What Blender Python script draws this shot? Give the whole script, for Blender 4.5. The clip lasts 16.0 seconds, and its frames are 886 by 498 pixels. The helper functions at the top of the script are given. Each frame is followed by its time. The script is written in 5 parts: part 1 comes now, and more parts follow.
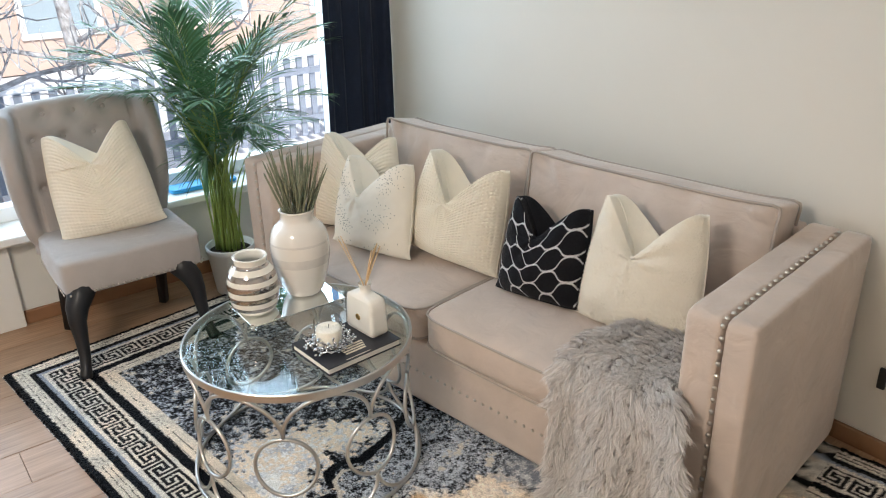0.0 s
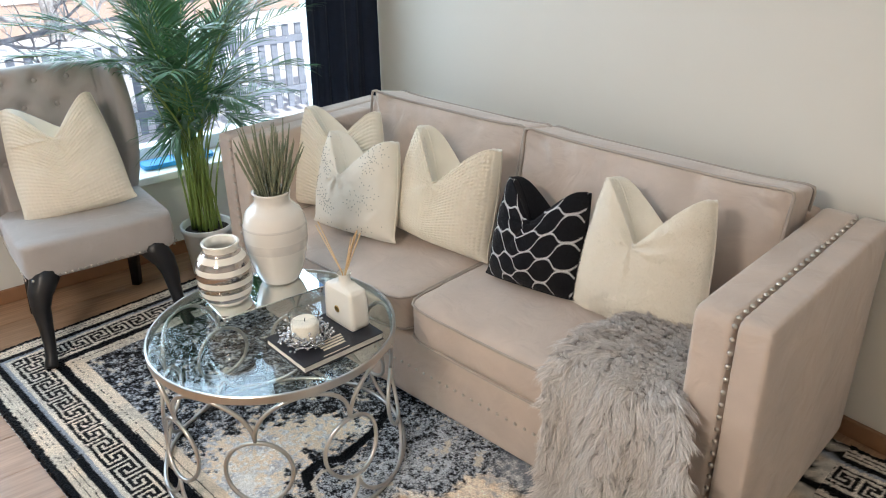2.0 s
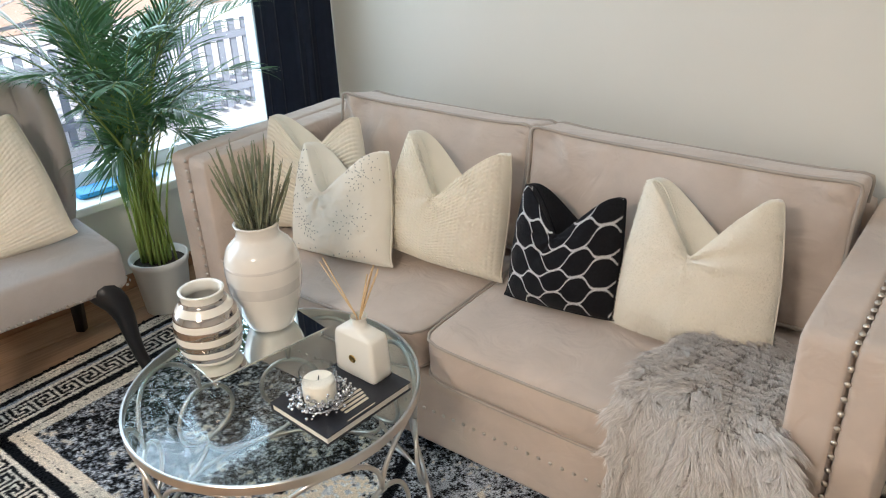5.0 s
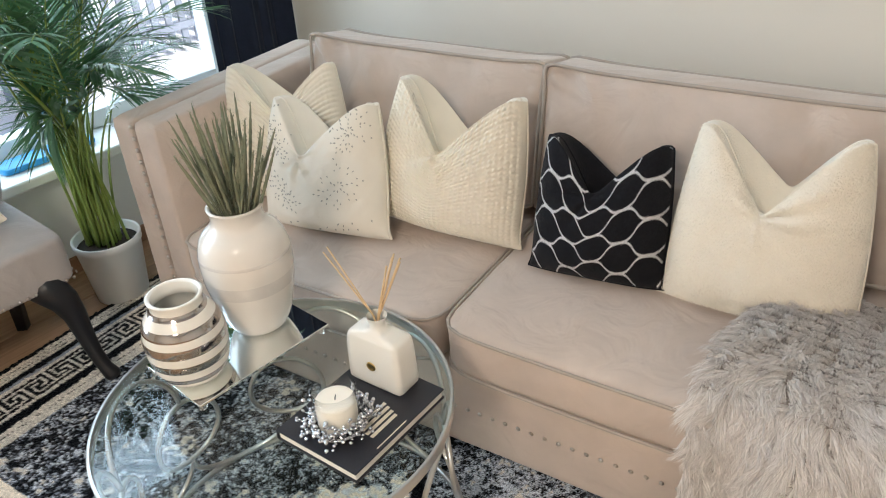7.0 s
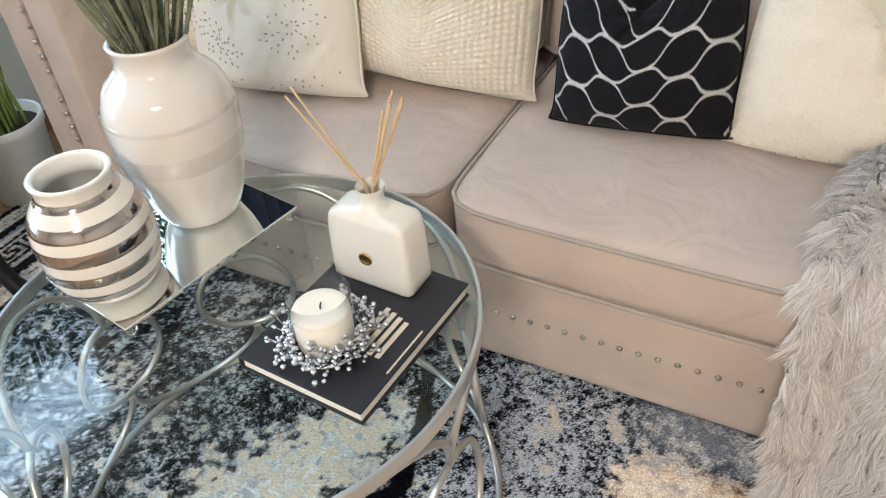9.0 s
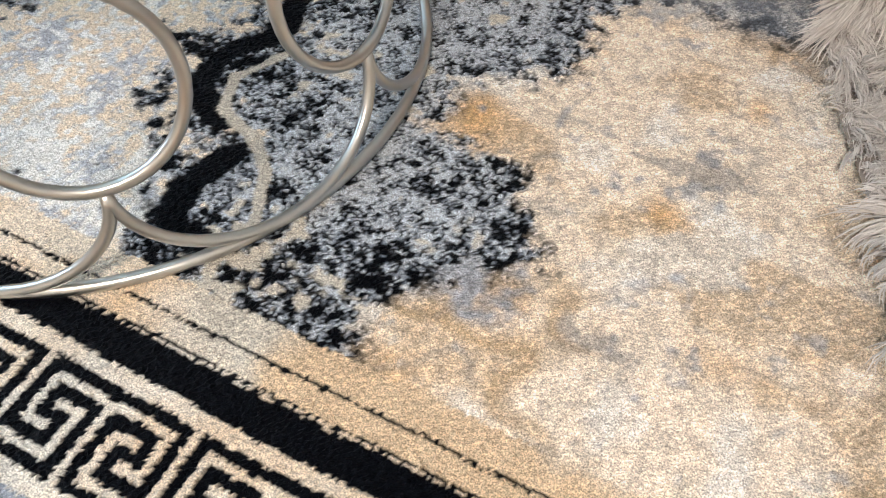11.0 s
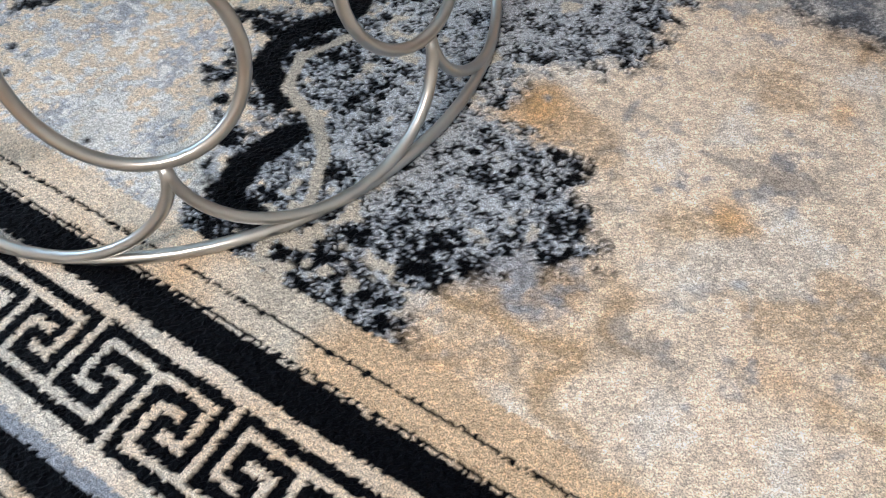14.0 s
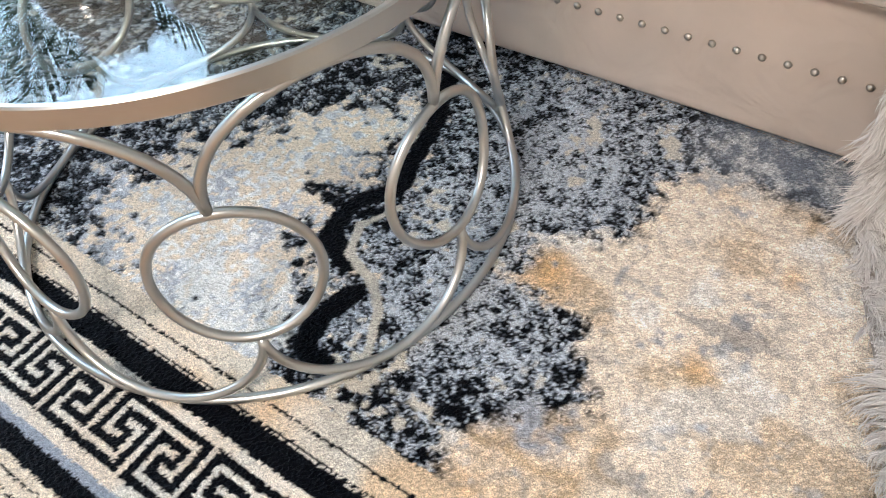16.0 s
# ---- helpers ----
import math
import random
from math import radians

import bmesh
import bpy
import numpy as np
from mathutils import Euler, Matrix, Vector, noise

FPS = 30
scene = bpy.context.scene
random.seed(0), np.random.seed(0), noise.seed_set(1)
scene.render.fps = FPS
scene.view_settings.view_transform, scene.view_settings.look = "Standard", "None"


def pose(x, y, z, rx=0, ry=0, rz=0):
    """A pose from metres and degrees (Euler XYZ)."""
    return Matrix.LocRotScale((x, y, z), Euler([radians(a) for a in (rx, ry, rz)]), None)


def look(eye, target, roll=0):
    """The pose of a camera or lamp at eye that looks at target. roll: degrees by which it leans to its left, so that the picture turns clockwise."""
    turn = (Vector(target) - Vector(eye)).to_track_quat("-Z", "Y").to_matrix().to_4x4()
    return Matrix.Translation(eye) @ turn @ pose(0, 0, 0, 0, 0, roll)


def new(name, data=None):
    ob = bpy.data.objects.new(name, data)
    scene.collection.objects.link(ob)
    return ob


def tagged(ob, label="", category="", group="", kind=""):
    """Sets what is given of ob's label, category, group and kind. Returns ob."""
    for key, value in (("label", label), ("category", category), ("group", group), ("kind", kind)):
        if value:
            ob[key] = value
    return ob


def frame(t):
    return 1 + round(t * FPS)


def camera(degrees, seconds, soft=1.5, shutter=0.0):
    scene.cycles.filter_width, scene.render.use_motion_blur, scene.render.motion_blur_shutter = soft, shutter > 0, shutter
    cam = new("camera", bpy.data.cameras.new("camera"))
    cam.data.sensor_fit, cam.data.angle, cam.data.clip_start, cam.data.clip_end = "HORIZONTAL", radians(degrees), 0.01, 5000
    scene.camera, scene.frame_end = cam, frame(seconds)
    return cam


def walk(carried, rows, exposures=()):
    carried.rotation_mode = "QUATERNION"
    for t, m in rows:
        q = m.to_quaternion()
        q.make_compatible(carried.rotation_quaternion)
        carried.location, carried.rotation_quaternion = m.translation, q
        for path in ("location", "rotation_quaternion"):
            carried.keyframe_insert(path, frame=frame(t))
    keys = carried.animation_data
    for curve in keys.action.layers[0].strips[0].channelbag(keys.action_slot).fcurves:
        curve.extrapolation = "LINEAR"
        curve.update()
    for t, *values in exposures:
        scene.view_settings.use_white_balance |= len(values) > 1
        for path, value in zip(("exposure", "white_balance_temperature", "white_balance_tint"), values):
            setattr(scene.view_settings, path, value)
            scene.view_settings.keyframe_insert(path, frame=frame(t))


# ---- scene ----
cam = camera(59.5, 16.0, soft=1.1)

PATH = [
    (0, (1.698, -1.569, 1.587), (0.403, -0.264, 0.8), -1.2),
    (0.5, (1.687, -1.57, 1.587), (0.414, -0.248, 0.791), -1.2),
    (1, (1.661, -1.569, 1.576), (0.411, -0.24, 0.756), -1.1),
    (1.5, (1.631, -1.509, 1.57), (0.386, -0.191, 0.724), -1.0),
    (2, (1.585, -1.431, 1.561), (0.326, -0.135, 0.702), -0.8),
    (2.5, (1.543, -1.375, 1.54), (0.266, -0.099, 0.68), -0.7),
    (3, (1.504, -1.349, 1.533), (0.219, -0.08, 0.674), -1.0),
    (3.5, (1.447, -1.355, 1.543), (0.173, -0.073, 0.686), -1.4),
    (4, (1.351, -1.367, 1.563), (0.114, -0.051, 0.703), -2.0),
    (4.2, (1.321, -1.374, 1.55), (0.108, -0.032, 0.697), -2.0),
    (6.3, (0.946, -1.228, 1.491), (-0.031, 0.21, 0.502), -3.7),
    (6.5, (0.918, -1.206, 1.48), (-0.052, 0.225, 0.474), -4.0),
    (7, (0.85, -1.17, 1.445), (-0.101, 0.249, 0.404), -4.1),
    (7.5, (0.783, -1.152, 1.419), (-0.153, 0.249, 0.34), -4.1),
    (8, (0.68, -1.104, 1.387), (-0.234, 0.266, 0.252), -4.0),
    (8.5, (0.604, -1.037, 1.309), (-0.286, 0.311, 0.13), -4.8),
    (9, (0.585, -0.949, 1.17), (-0.19, 0.386, -0.102), -5.2),
    (9.5, (0.618, -0.912, 1.017), (-0.075, 0.371, -0.352), -3.4),
    (10, (0.609, -0.9, 0.847), (-0.006, 0.292, -0.636), -2.2),
    (12.3, (0.592, -0.906, 0.443), (0.053, 0.065, -1.198), 0.1),
    (12.5, (0.581, -0.9, 0.455), (0.033, 0.06, -1.189), -0.2),
    (13, (0.577, -0.895, 0.483), (-0.011, 0.064, -1.148), -1.2),
    (13.5, (0.584, -0.887, 0.53), (-0.039, 0.065, -1.092), -2.3),
    (14, (0.608, -0.888, 0.569), (-0.074, 0.055, -1.035), -4.4),
    (14.5, (0.619, -0.901, 0.614), (-0.097, 0.048, -0.97), -5.5),
    (15, (0.605, -0.897, 0.717), (-0.138, 0.038, -0.863), -7.3),
    (15.5, (0.616, -0.904, 0.79), (-0.167, 0.037, -0.767), -8.4),
    (16, (0.653, -0.905, 0.799), (-0.175, 0.071, -0.713), -8),
]
walk(cam, [(t, look(eye, target, roll)) for t, eye, target, roll in PATH], [(0, 0.16, 6290, 10), (2.5, 0.17, 6200, 10), (4, 0.14, 6270, 10), (7, 0.25, 6380, 10), (9, 0.39, 6160, 10), (10, 0.58, 6140, 10), (12.4, 0.14, 6230, 10), (13.6, 0.15, 5900, 10), (15, 0.36, 5820, 10), (16, 0.46, 5920, 10)])

# ---- light ----
SUN_EL, SUN_AZ = radians(34), radians(105)
world = bpy.data.worlds.new("world")
scene.world = world
world.use_nodes = True
wn = world.node_tree
sky = wn.nodes.new("ShaderNodeTexSky")
sky.sky_type, sky.sun_disc = "NISHITA", False
sky.sun_elevation, sky.sun_rotation = SUN_EL, SUN_AZ
wn.links.new(sky.outputs[0], wn.nodes["Background"].inputs[0])
wn.nodes["Background"].inputs[1].default_value = 0.15

sun = new("sun", bpy.data.lights.new("sun", "SUN"))
sun.data.energy, sun.data.angle, sun.data.color = 5.0, radians(0.6), (1.0, 0.95, 0.88)
sun.matrix_world = look((6 * math.sin(SUN_AZ), 6 * math.cos(SUN_AZ), 6 * math.tan(SUN_EL)), (0, 0, 0))

# The room stands askew to the sofa: its corner, and the turn of its walls.
ROOM = pose(-1.445, 1.146, 0, 0, 0, -7.5)
WIN_Y0, WIN_Y1, SILL_Z, WIN_TOP = -2.9, -0.16, 0.42, 2.25
ROOM_X, ROOM_Y, ROOM_H = 4.4, -4.6, 2.5

win_light = new("window_daylight", bpy.data.lights.new("window_daylight", "AREA"))
win_light.data.shape, win_light.data.size, win_light.data.size_y = "RECTANGLE", 2.6, 1.75
win_light.data.energy, win_light.data.color = 68, (0.66, 0.84, 1.0)
win_light.matrix_world = ROOM @ look((-0.30, (WIN_Y0 + WIN_Y1) / 2, 1.35), (2, (WIN_Y0 + WIN_Y1) / 2, 1.15))

lamp_light = new("ceiling_lamp_light", bpy.data.lights.new("ceiling_lamp_light", "AREA"))
lamp_light.data.shape, lamp_light.data.size = "DISK", 0.5
lamp_light.data.energy, lamp_light.data.color = 45, (1.0, 0.865, 0.72)
lamp_light.matrix_world = ROOM @ look((2.5, -3.1, 2.18), (2.5, -3.0, 0))


# ---- helpers for building ----
def mesh_from(name, verts, faces, mat, smooth=True):
    me = bpy.data.meshes.new(name)
    me.from_pydata([tuple(v) for v in verts], [], faces)
    if mat:
        me.materials.append(mat)
    if smooth:
        me.shade_smooth()
    me.update()
    return me


def put_part(name, me, parent, label="", m=None):
    ob = new(name, me)
    ob.parent = parent
    if m is not None:
        ob.matrix_basis = m
    if label:
        ob["label"] = label
    return ob


def part(name, bm, mat, parent, label="", smooth=True, m=None):
    me = bpy.data.meshes.new(name)
    bm.to_mesh(me)
    bm.free()
    me.materials.append(mat)
    if smooth:
        # only the rounded edges are shaded round
        me.polygons.foreach_set("use_smooth", [max(abs(c) for c in p.normal) < 0.999 for p in me.polygons])
    return put_part(name, me, parent, label, m)


def thing(name, m, label, category, group="", kind=""):
    ob = new(name)
    ob.empty_display_size = 0.05
    ob.matrix_basis = m
    return tagged(ob, label, category, group, kind)


def box(bm, x0, x1, y0, y1, z0, z1, r=0.004, seg=2):
    """A box with rounded edges."""
    got = bmesh.ops.create_cube(bm, size=1.0)["verts"]
    for v in got:
        v.co = Vector(((x0 + x1) / 2 + v.co.x * (x1 - x0), (y0 + y1) / 2 + v.co.y * (y1 - y0), (z0 + z1) / 2 + v.co.z * (z1 - z0)))
    if r > 0:
        edges = list({e for v in got for e in v.link_edges})
        bmesh.ops.bevel(bm, geom=edges, offset=r, segments=seg, profile=0.5, affect="EDGES")
    return bm


def box_part(name, dims, mat, parent, label="", r=0.004, seg=2, m=None):
    return part(name, box(bmesh.new(), *dims, r, seg), mat, parent, label, True, m)


def tube_data(points, radius, closed=False, sides=8, base=0):
    """Verts and faces of a tube along points; radius: one number or one for each point."""
    pts = np.asarray(points, float)
    n = len(pts)
    rad = np.broadcast_to(np.asarray(radius, float), (n,))
    tang = np.roll(pts, -1, 0) - np.roll(pts, 1, 0)
    if not closed:
        tang[0], tang[-1] = pts[1] - pts[0], pts[-1] - pts[-2]
    tang /= np.linalg.norm(tang, axis=1)[:, None] + 1e-12
    side = np.cross(tang[0], (0, 0, 1.0) if abs(tang[0][2]) < 0.9 else (1.0, 0, 0))
    verts = []
    for p, t, r in zip(pts, tang, rad):
        side = side - t * (side @ t)
        side /= np.linalg.norm(side) + 1e-12
        up = np.cross(t, side)
        for k in range(sides):
            a = 2 * math.pi * k / sides
            verts.append(p + r * (math.cos(a) * side + math.sin(a) * up))
    faces = []
    for i in range(n if closed else n - 1):
        j = (i + 1) % n
        for k in range(sides):
            l = (k + 1) % sides
            faces.append((base + i * sides + k, base + i * sides + l, base + j * sides + l, base + j * sides + k))
    if not closed:
        faces.append(tuple(base + k for k in reversed(range(sides))))
        faces.append(tuple(base + (n - 1) * sides + k for k in range(sides)))
    return verts, faces


def tube_part(name, points, radius, mat, parent, label="", closed=False, sides=8):
    v, f = tube_data(points, radius, closed, sides)
    return put_part(name, mesh_from(name, v, f, mat), parent, label)


def lathe_data(profile, seg=48):
    """A body turned about z from (radius, z) pairs."""
    verts, faces = [], []
    n = len(profile)
    for r, z in profile:
        for k in range(seg):
            a = 2 * math.pi * k / seg
            verts.append((r * math.cos(a), r * math.sin(a), z))
    for i in range(n - 1):
        for k in range(seg):
            l = (k + 1) % seg
            faces.append((i * seg + k, i * seg + l, (i + 1) * seg + l, (i + 1) * seg + k))
    return verts, faces


def lathe_part(name, profile, mat, parent, label="", seg=48, m=None):
    v, f = lathe_data(profile, seg)
    return put_part(name, mesh_from(name, v, f, mat), parent, label, m)


def smooth_profile(keys, n=40):
    """A smooth (radius, z) line through a few given ones."""
    k = np.asarray(keys, float)
    s = np.r_[0, np.cumsum(np.hypot(*np.diff(k, axis=0).T))]
    out = []
    for u in np.linspace(0, s[-1], n):
        i = min(max(np.searchsorted(s, u) - 1, 0), len(k) - 2)
        p0, p1, p2, p3 = k[max(i - 1, 0)], k[i], k[i + 1], k[min(i + 2, len(k) - 1)]
        t = (u - s[i]) / (s[i + 1] - s[i])
        out.append(0.5 * (2 * p1 + (p2 - p0) * t + (2 * p0 - 5 * p1 + 4 * p2 - p3) * t * t + (3 * p1 - p0 - 3 * p2 + p3) * t**3))
    return out


def value_noise(x, y, seed=0):
    """Smooth noise in 0..1 on a unit grid, for arrays."""
    def at(i, j):
        h = np.sin(i * 127.1 + j * 311.7 + seed * 74.7) * 43758.5453
        return h - np.floor(h)
    i, j = np.floor(x), np.floor(y)
    u, v = x - i, y - j
    u, v = u * u * (3 - 2 * u), v * v * (3 - 2 * v)
    return (at(i, j) * (1 - u) + at(i + 1, j) * u) * (1 - v) + (at(i, j + 1) * (1 - u) + at(i + 1, j + 1) * u) * v


def fractal(x, y, seed=0, octaves=4):
    out, amp, total = 0.0, 1.0, 0.0
    for o in range(octaves):
        out = out + amp * value_noise(x * 2**o, y * 2**o, seed + o)
        total, amp = total + amp, amp * 0.55
    return out / total


def cube_grid(n):
    """The shell of a cube of side 2 with n cells an edge: verts and faces, joined."""
    index, verts, faces = {}, [], []

    def vid(i, j, k):
        if (i, j, k) not in index:
            index[i, j, k] = len(verts)
            verts.append((2 * i / n - 1, 2 * j / n - 1, 2 * k / n - 1))
        return index[i, j, k]

    for a in range(n):
        for b in range(n):
            for s in (0, n):
                q = [(a, b), (a + 1, b), (a + 1, b + 1), (a, b + 1)]
                if s == 0:
                    q = q[::-1]
                faces.append([vid(u, v, s) for u, v in q])
                faces.append([vid(s, u, v) for u, v in q])
                faces.append([vid(v, s, u) for u, v in q])
    return np.array(verts), faces


def cushion_mesh(name, hx, hy, hz, mat, crown=(0, 0, 0), power=9, n=26, wrinkle=0.004, seed=0, sag=0.0):
    """A stuffed box cushion with half sizes, swollen sides and small wrinkles."""
    v, f = cube_grid(n)
    v = np.sign(v) * np.sin(np.abs(v) * math.pi / 2) ** 0.8
    r = (np.abs(v) ** power).sum(1) ** (1 / power)
    v = v / r[:, None]
    x, y, z = v.T
    bx, by, bz = (1 - y * y) * (1 - z * z), (1 - x * x) * (1 - z * z), (1 - x * x) * (1 - y * y)
    out = np.c_[x * hx + np.sign(x) * crown[0] * np.maximum(bx, 0), y * hy + np.sign(y) * crown[1] * np.maximum(by, 0), z * hz + np.sign(z) * crown[2] * np.maximum(bz, 0)]
    w = fractal(out[:, 0] * 7 + seed, out[:, 1] * 7 + out[:, 2] * 9, seed) - 0.5
    w2 = fractal(out[:, 0] * 22 + seed, out[:, 1] * 22 + out[:, 2] * 14, seed + 9, 2) - 0.5
    nrm = v / np.linalg.norm(v, axis=1)[:, None]
    out += nrm * (w * wrinkle * 2.2 + w2 * wrinkle * 0.7)[:, None]
    out[:, 2] -= sag * (1 - np.clip(x * x, 0, 1)) * (z > 0)
    return mesh_from(name, out, f, mat)


def rim_points(hx, hy, z, power=9, n=72, crown=(0, 0)):
    """The rounded rectangle that a cushion's seam follows."""
    out = []
    for k in range(n):
        a = 2 * math.pi * k / n
        c, s = math.cos(a), math.sin(a)
        r = (abs(c) ** power + abs(s) ** power) ** (-1 / power)
        out.append(((c * r) * hx + crown[0] * c * max(0, 1 - (s * r) ** 2), (s * r) * hy + crown[1] * s * max(0, 1 - (c * r) ** 2), z))
    return out


# ---- materials ----
def material(name, color, rough=0.6, metal=0.0, noise_scale=0.0, noise_amount=0.0, bump=0.0, bump_scale=200.0, sheen=0.0, coat=0.0, spec=0.5, second=None, second_scale=4.0, second_amount=0.5, dents=0.0, dents_scale=16.0):
    """A surface with two scales of variation in its colour, and a fine relief."""
    mat = bpy.data.materials.new(name)
    mat.use_nodes = True
    nt = mat.node_tree
    bsdf = nt.nodes["Principled BSDF"]
    bsdf.inputs["Roughness"].default_value, bsdf.inputs["Metallic"].default_value = rough, metal
    bsdf.inputs["Specular IOR Level"].default_value = spec
    bsdf.inputs["Sheen Weight"].default_value, bsdf.inputs["Coat Weight"].default_value = sheen, coat
    bsdf.inputs["Sheen Roughness"].default_value, bsdf.inputs["Coat Roughness"].default_value = 0.4, 0.06
    coord = nt.nodes.new("ShaderNodeTexCoord")
    rgb = nt.nodes.new("ShaderNodeRGB")
    rgb.outputs[0].default_value = (*color, 1)
    out = rgb.outputs[0]
    if second:
        tex = nt.nodes.new("ShaderNodeTexNoise")
        tex.inputs["Scale"].default_value, tex.inputs["Detail"].default_value = second_scale, 5
        nt.links.new(coord.outputs["Object"], tex.inputs["Vector"])
        ramp = nt.nodes.new("ShaderNodeMapRange")
        ramp.inputs[1].default_value, ramp.inputs[2].default_value = 0.35, 0.65
        ramp.inputs[3].default_value, ramp.inputs[4].default_value = 0.0, second_amount
        nt.links.new(tex.outputs[0], ramp.inputs[0])
        mix = nt.nodes.new("ShaderNodeMix")
        mix.data_type = "RGBA"
        nt.links.new(ramp.outputs[0], mix.inputs[0])
        nt.links.new(out, mix.inputs[6])
        mix.inputs[7].default_value = (*second, 1)
        out = mix.outputs[2]
    if noise_amount:
        tex = nt.nodes.new("ShaderNodeTexNoise")
        tex.inputs["Scale"].default_value, tex.inputs["Detail"].default_value = noise_scale, 4
        nt.links.new(coord.outputs["Object"], tex.inputs["Vector"])
        hsv = nt.nodes.new("ShaderNodeHueSaturation")
        rng = nt.nodes.new("ShaderNodeMapRange")
        rng.inputs[3].default_value, rng.inputs[4].default_value = 1 - noise_amount, 1 + noise_amount
        nt.links.new(tex.outputs[0], rng.inputs[0])
        nt.links.new(rng.outputs[0], hsv.inputs["Value"])
        nt.links.new(out, hsv.inputs["Color"])
        out = hsv.outputs[0]
    nt.links.new(out, bsdf.inputs["Base Color"])
    if bump:
        tex = nt.nodes.new("ShaderNodeTexNoise")
        tex.inputs["Scale"].default_value, tex.inputs["Detail"].default_value = bump_scale, 3
        nt.links.new(coord.outputs["Object"], tex.inputs["Vector"])
        b = nt.nodes.new("ShaderNodeBump")
        b.inputs["Strength"].default_value, b.inputs["Distance"].default_value = bump, 0.002
        nt.links.new(tex.outputs[0], b.inputs["Height"])
        nt.links.new(b.outputs[0], bsdf.inputs["Normal"])
        if dents:
            tex2, b2 = nt.nodes.new("ShaderNodeTexNoise"), nt.nodes.new("ShaderNodeBump")
            tex2.inputs["Scale"].default_value, tex2.inputs["Detail"].default_value, tex2.inputs["Distortion"].default_value = dents_scale, 3, 0.8
            b2.inputs["Strength"].default_value, b2.inputs["Distance"].default_value = dents, 0.012
            nt.links.new(coord.outputs["Object"], tex2.inputs["Vector"])
            nt.links.new(tex2.outputs[0], b2.inputs["Height"])
            nt.links.new(b2.outputs[0], b.inputs["Normal"])
    return mat


def principled(mat):
    return mat.node_tree.nodes["Principled BSDF"]


VELVET = material("beige_velvet", (0.635, 0.53, 0.458), 0.75, sheen=0.35, noise_scale=9, noise_amount=0.10, bump=0.25, bump_scale=700, second=(0.53, 0.45, 0.395), second_scale=5.5, second_amount=0.7, spec=0.2, dents=1.0, dents_scale=9)
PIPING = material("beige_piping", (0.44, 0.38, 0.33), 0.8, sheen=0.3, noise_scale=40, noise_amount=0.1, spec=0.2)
CHAIR_CLOTH = material("grey_linen_velvet", (0.45, 0.42, 0.405), 0.8, sheen=0.3, noise_scale=12, noise_amount=0.08, bump=0.3, bump_scale=800, second=(0.39, 0.36, 0.34), second_scale=4, second_amount=0.5, spec=0.2, dents=0.6, dents_scale=10)
NAIL = material("nickel_nail", (0.60, 0.56, 0.51), 0.28, 1.0, noise_scale=60, noise_amount=0.15)
BLACK_WOOD = material("black_lacquered_wood", (0.007, 0.008, 0.011), 0.42, noise_scale=20, noise_amount=0.3, bump=0.05, bump_scale=90)
CREAM = material("cream_waffle_cotton", (0.86, 0.80, 0.68), 0.9, sheen=0.2, noise_scale=15, noise_amount=0.05, bump=0.3, bump_scale=500, spec=0.2)
WHITE_COTTON = material("white_cotton", (0.86, 0.81, 0.71), 0.9, sheen=0.15, noise_scale=14, noise_amount=0.05, bump=0.35, bump_scale=600, spec=0.2, dents=0.4, dents_scale=13)
FLUFF = material("cream_plush", (0.90, 0.84, 0.73), 0.95, sheen=0.5, noise_scale=30, noise_amount=0.06, bump=0.8, bump_scale=220, spec=0.1, dents=0.5, dents_scale=12)
BLACK_KNIT = material("black_knit", (0.012, 0.012, 0.015), 0.95, sheen=0.05, noise_scale=160, noise_amount=0.4, bump=0.9, bump_scale=420, spec=0.15)
SILVER_YARN = material("silver_grey_yarn", (0.60, 0.60, 0.61), 0.65, 0.15, noise_scale=350, noise_amount=0.5, bump=0.9, bump_scale=600)
SEQUIN = material("silver_grey_sequin", (0.40, 0.385, 0.34), 0.4, 0.45, noise_scale=200, noise_amount=0.3)
STEEL = material("brushed_silver_metal", (0.60, 0.595, 0.58), 0.30, 1.0, noise_scale=25, noise_amount=0.08, bump=0.05, bump_scale=300)
PEARL = material("pearl_white_glaze", (0.80, 0.765, 0.71), 0.10, noise_scale=5, noise_amount=0.04, coat=0.6, bump=0.03, bump_scale=25, second=(0.74, 0.69, 0.64), second_scale=6, second_amount=0.5)
PEARL_BAND = material("faint_silver_glaze", (0.74, 0.70, 0.66), 0.12, 0.10, noise_scale=16, noise_amount=0.15, coat=0.5, second=(0.78, 0.74, 0.69), second_scale=30, second_amount=0.9)
CERAMIC = material("white_ceramic", (0.86, 0.83, 0.76), 0.14, noise_scale=6, noise_amount=0.03, coat=0.5)
MIRROR_BAND = material("silver_lustre", (0.50, 0.47, 0.46), 0.10, 1.0, noise_scale=30, noise_amount=0.12)
BOTTLE = material("matt_white_porcelain", (0.84, 0.82, 0.76), 0.3, noise_scale=8, noise_amount=0.03, coat=0.15)
GOLD = material("gold_metal", (0.62, 0.43, 0.16), 0.3, 1.0, noise_scale=60, noise_amount=0.15)
REED = material("rattan_reed", (0.62, 0.44, 0.25), 0.7, noise_scale=60, noise_amount=0.2)
WAX = material("ivory_wax", (0.92, 0.87, 0.76), 0.5, noise_scale=20, noise_amount=0.02)
BEAD = material("silver_bead", (0.66, 0.69, 0.74), 0.14, 1.0, noise_scale=40, noise_amount=0.2)
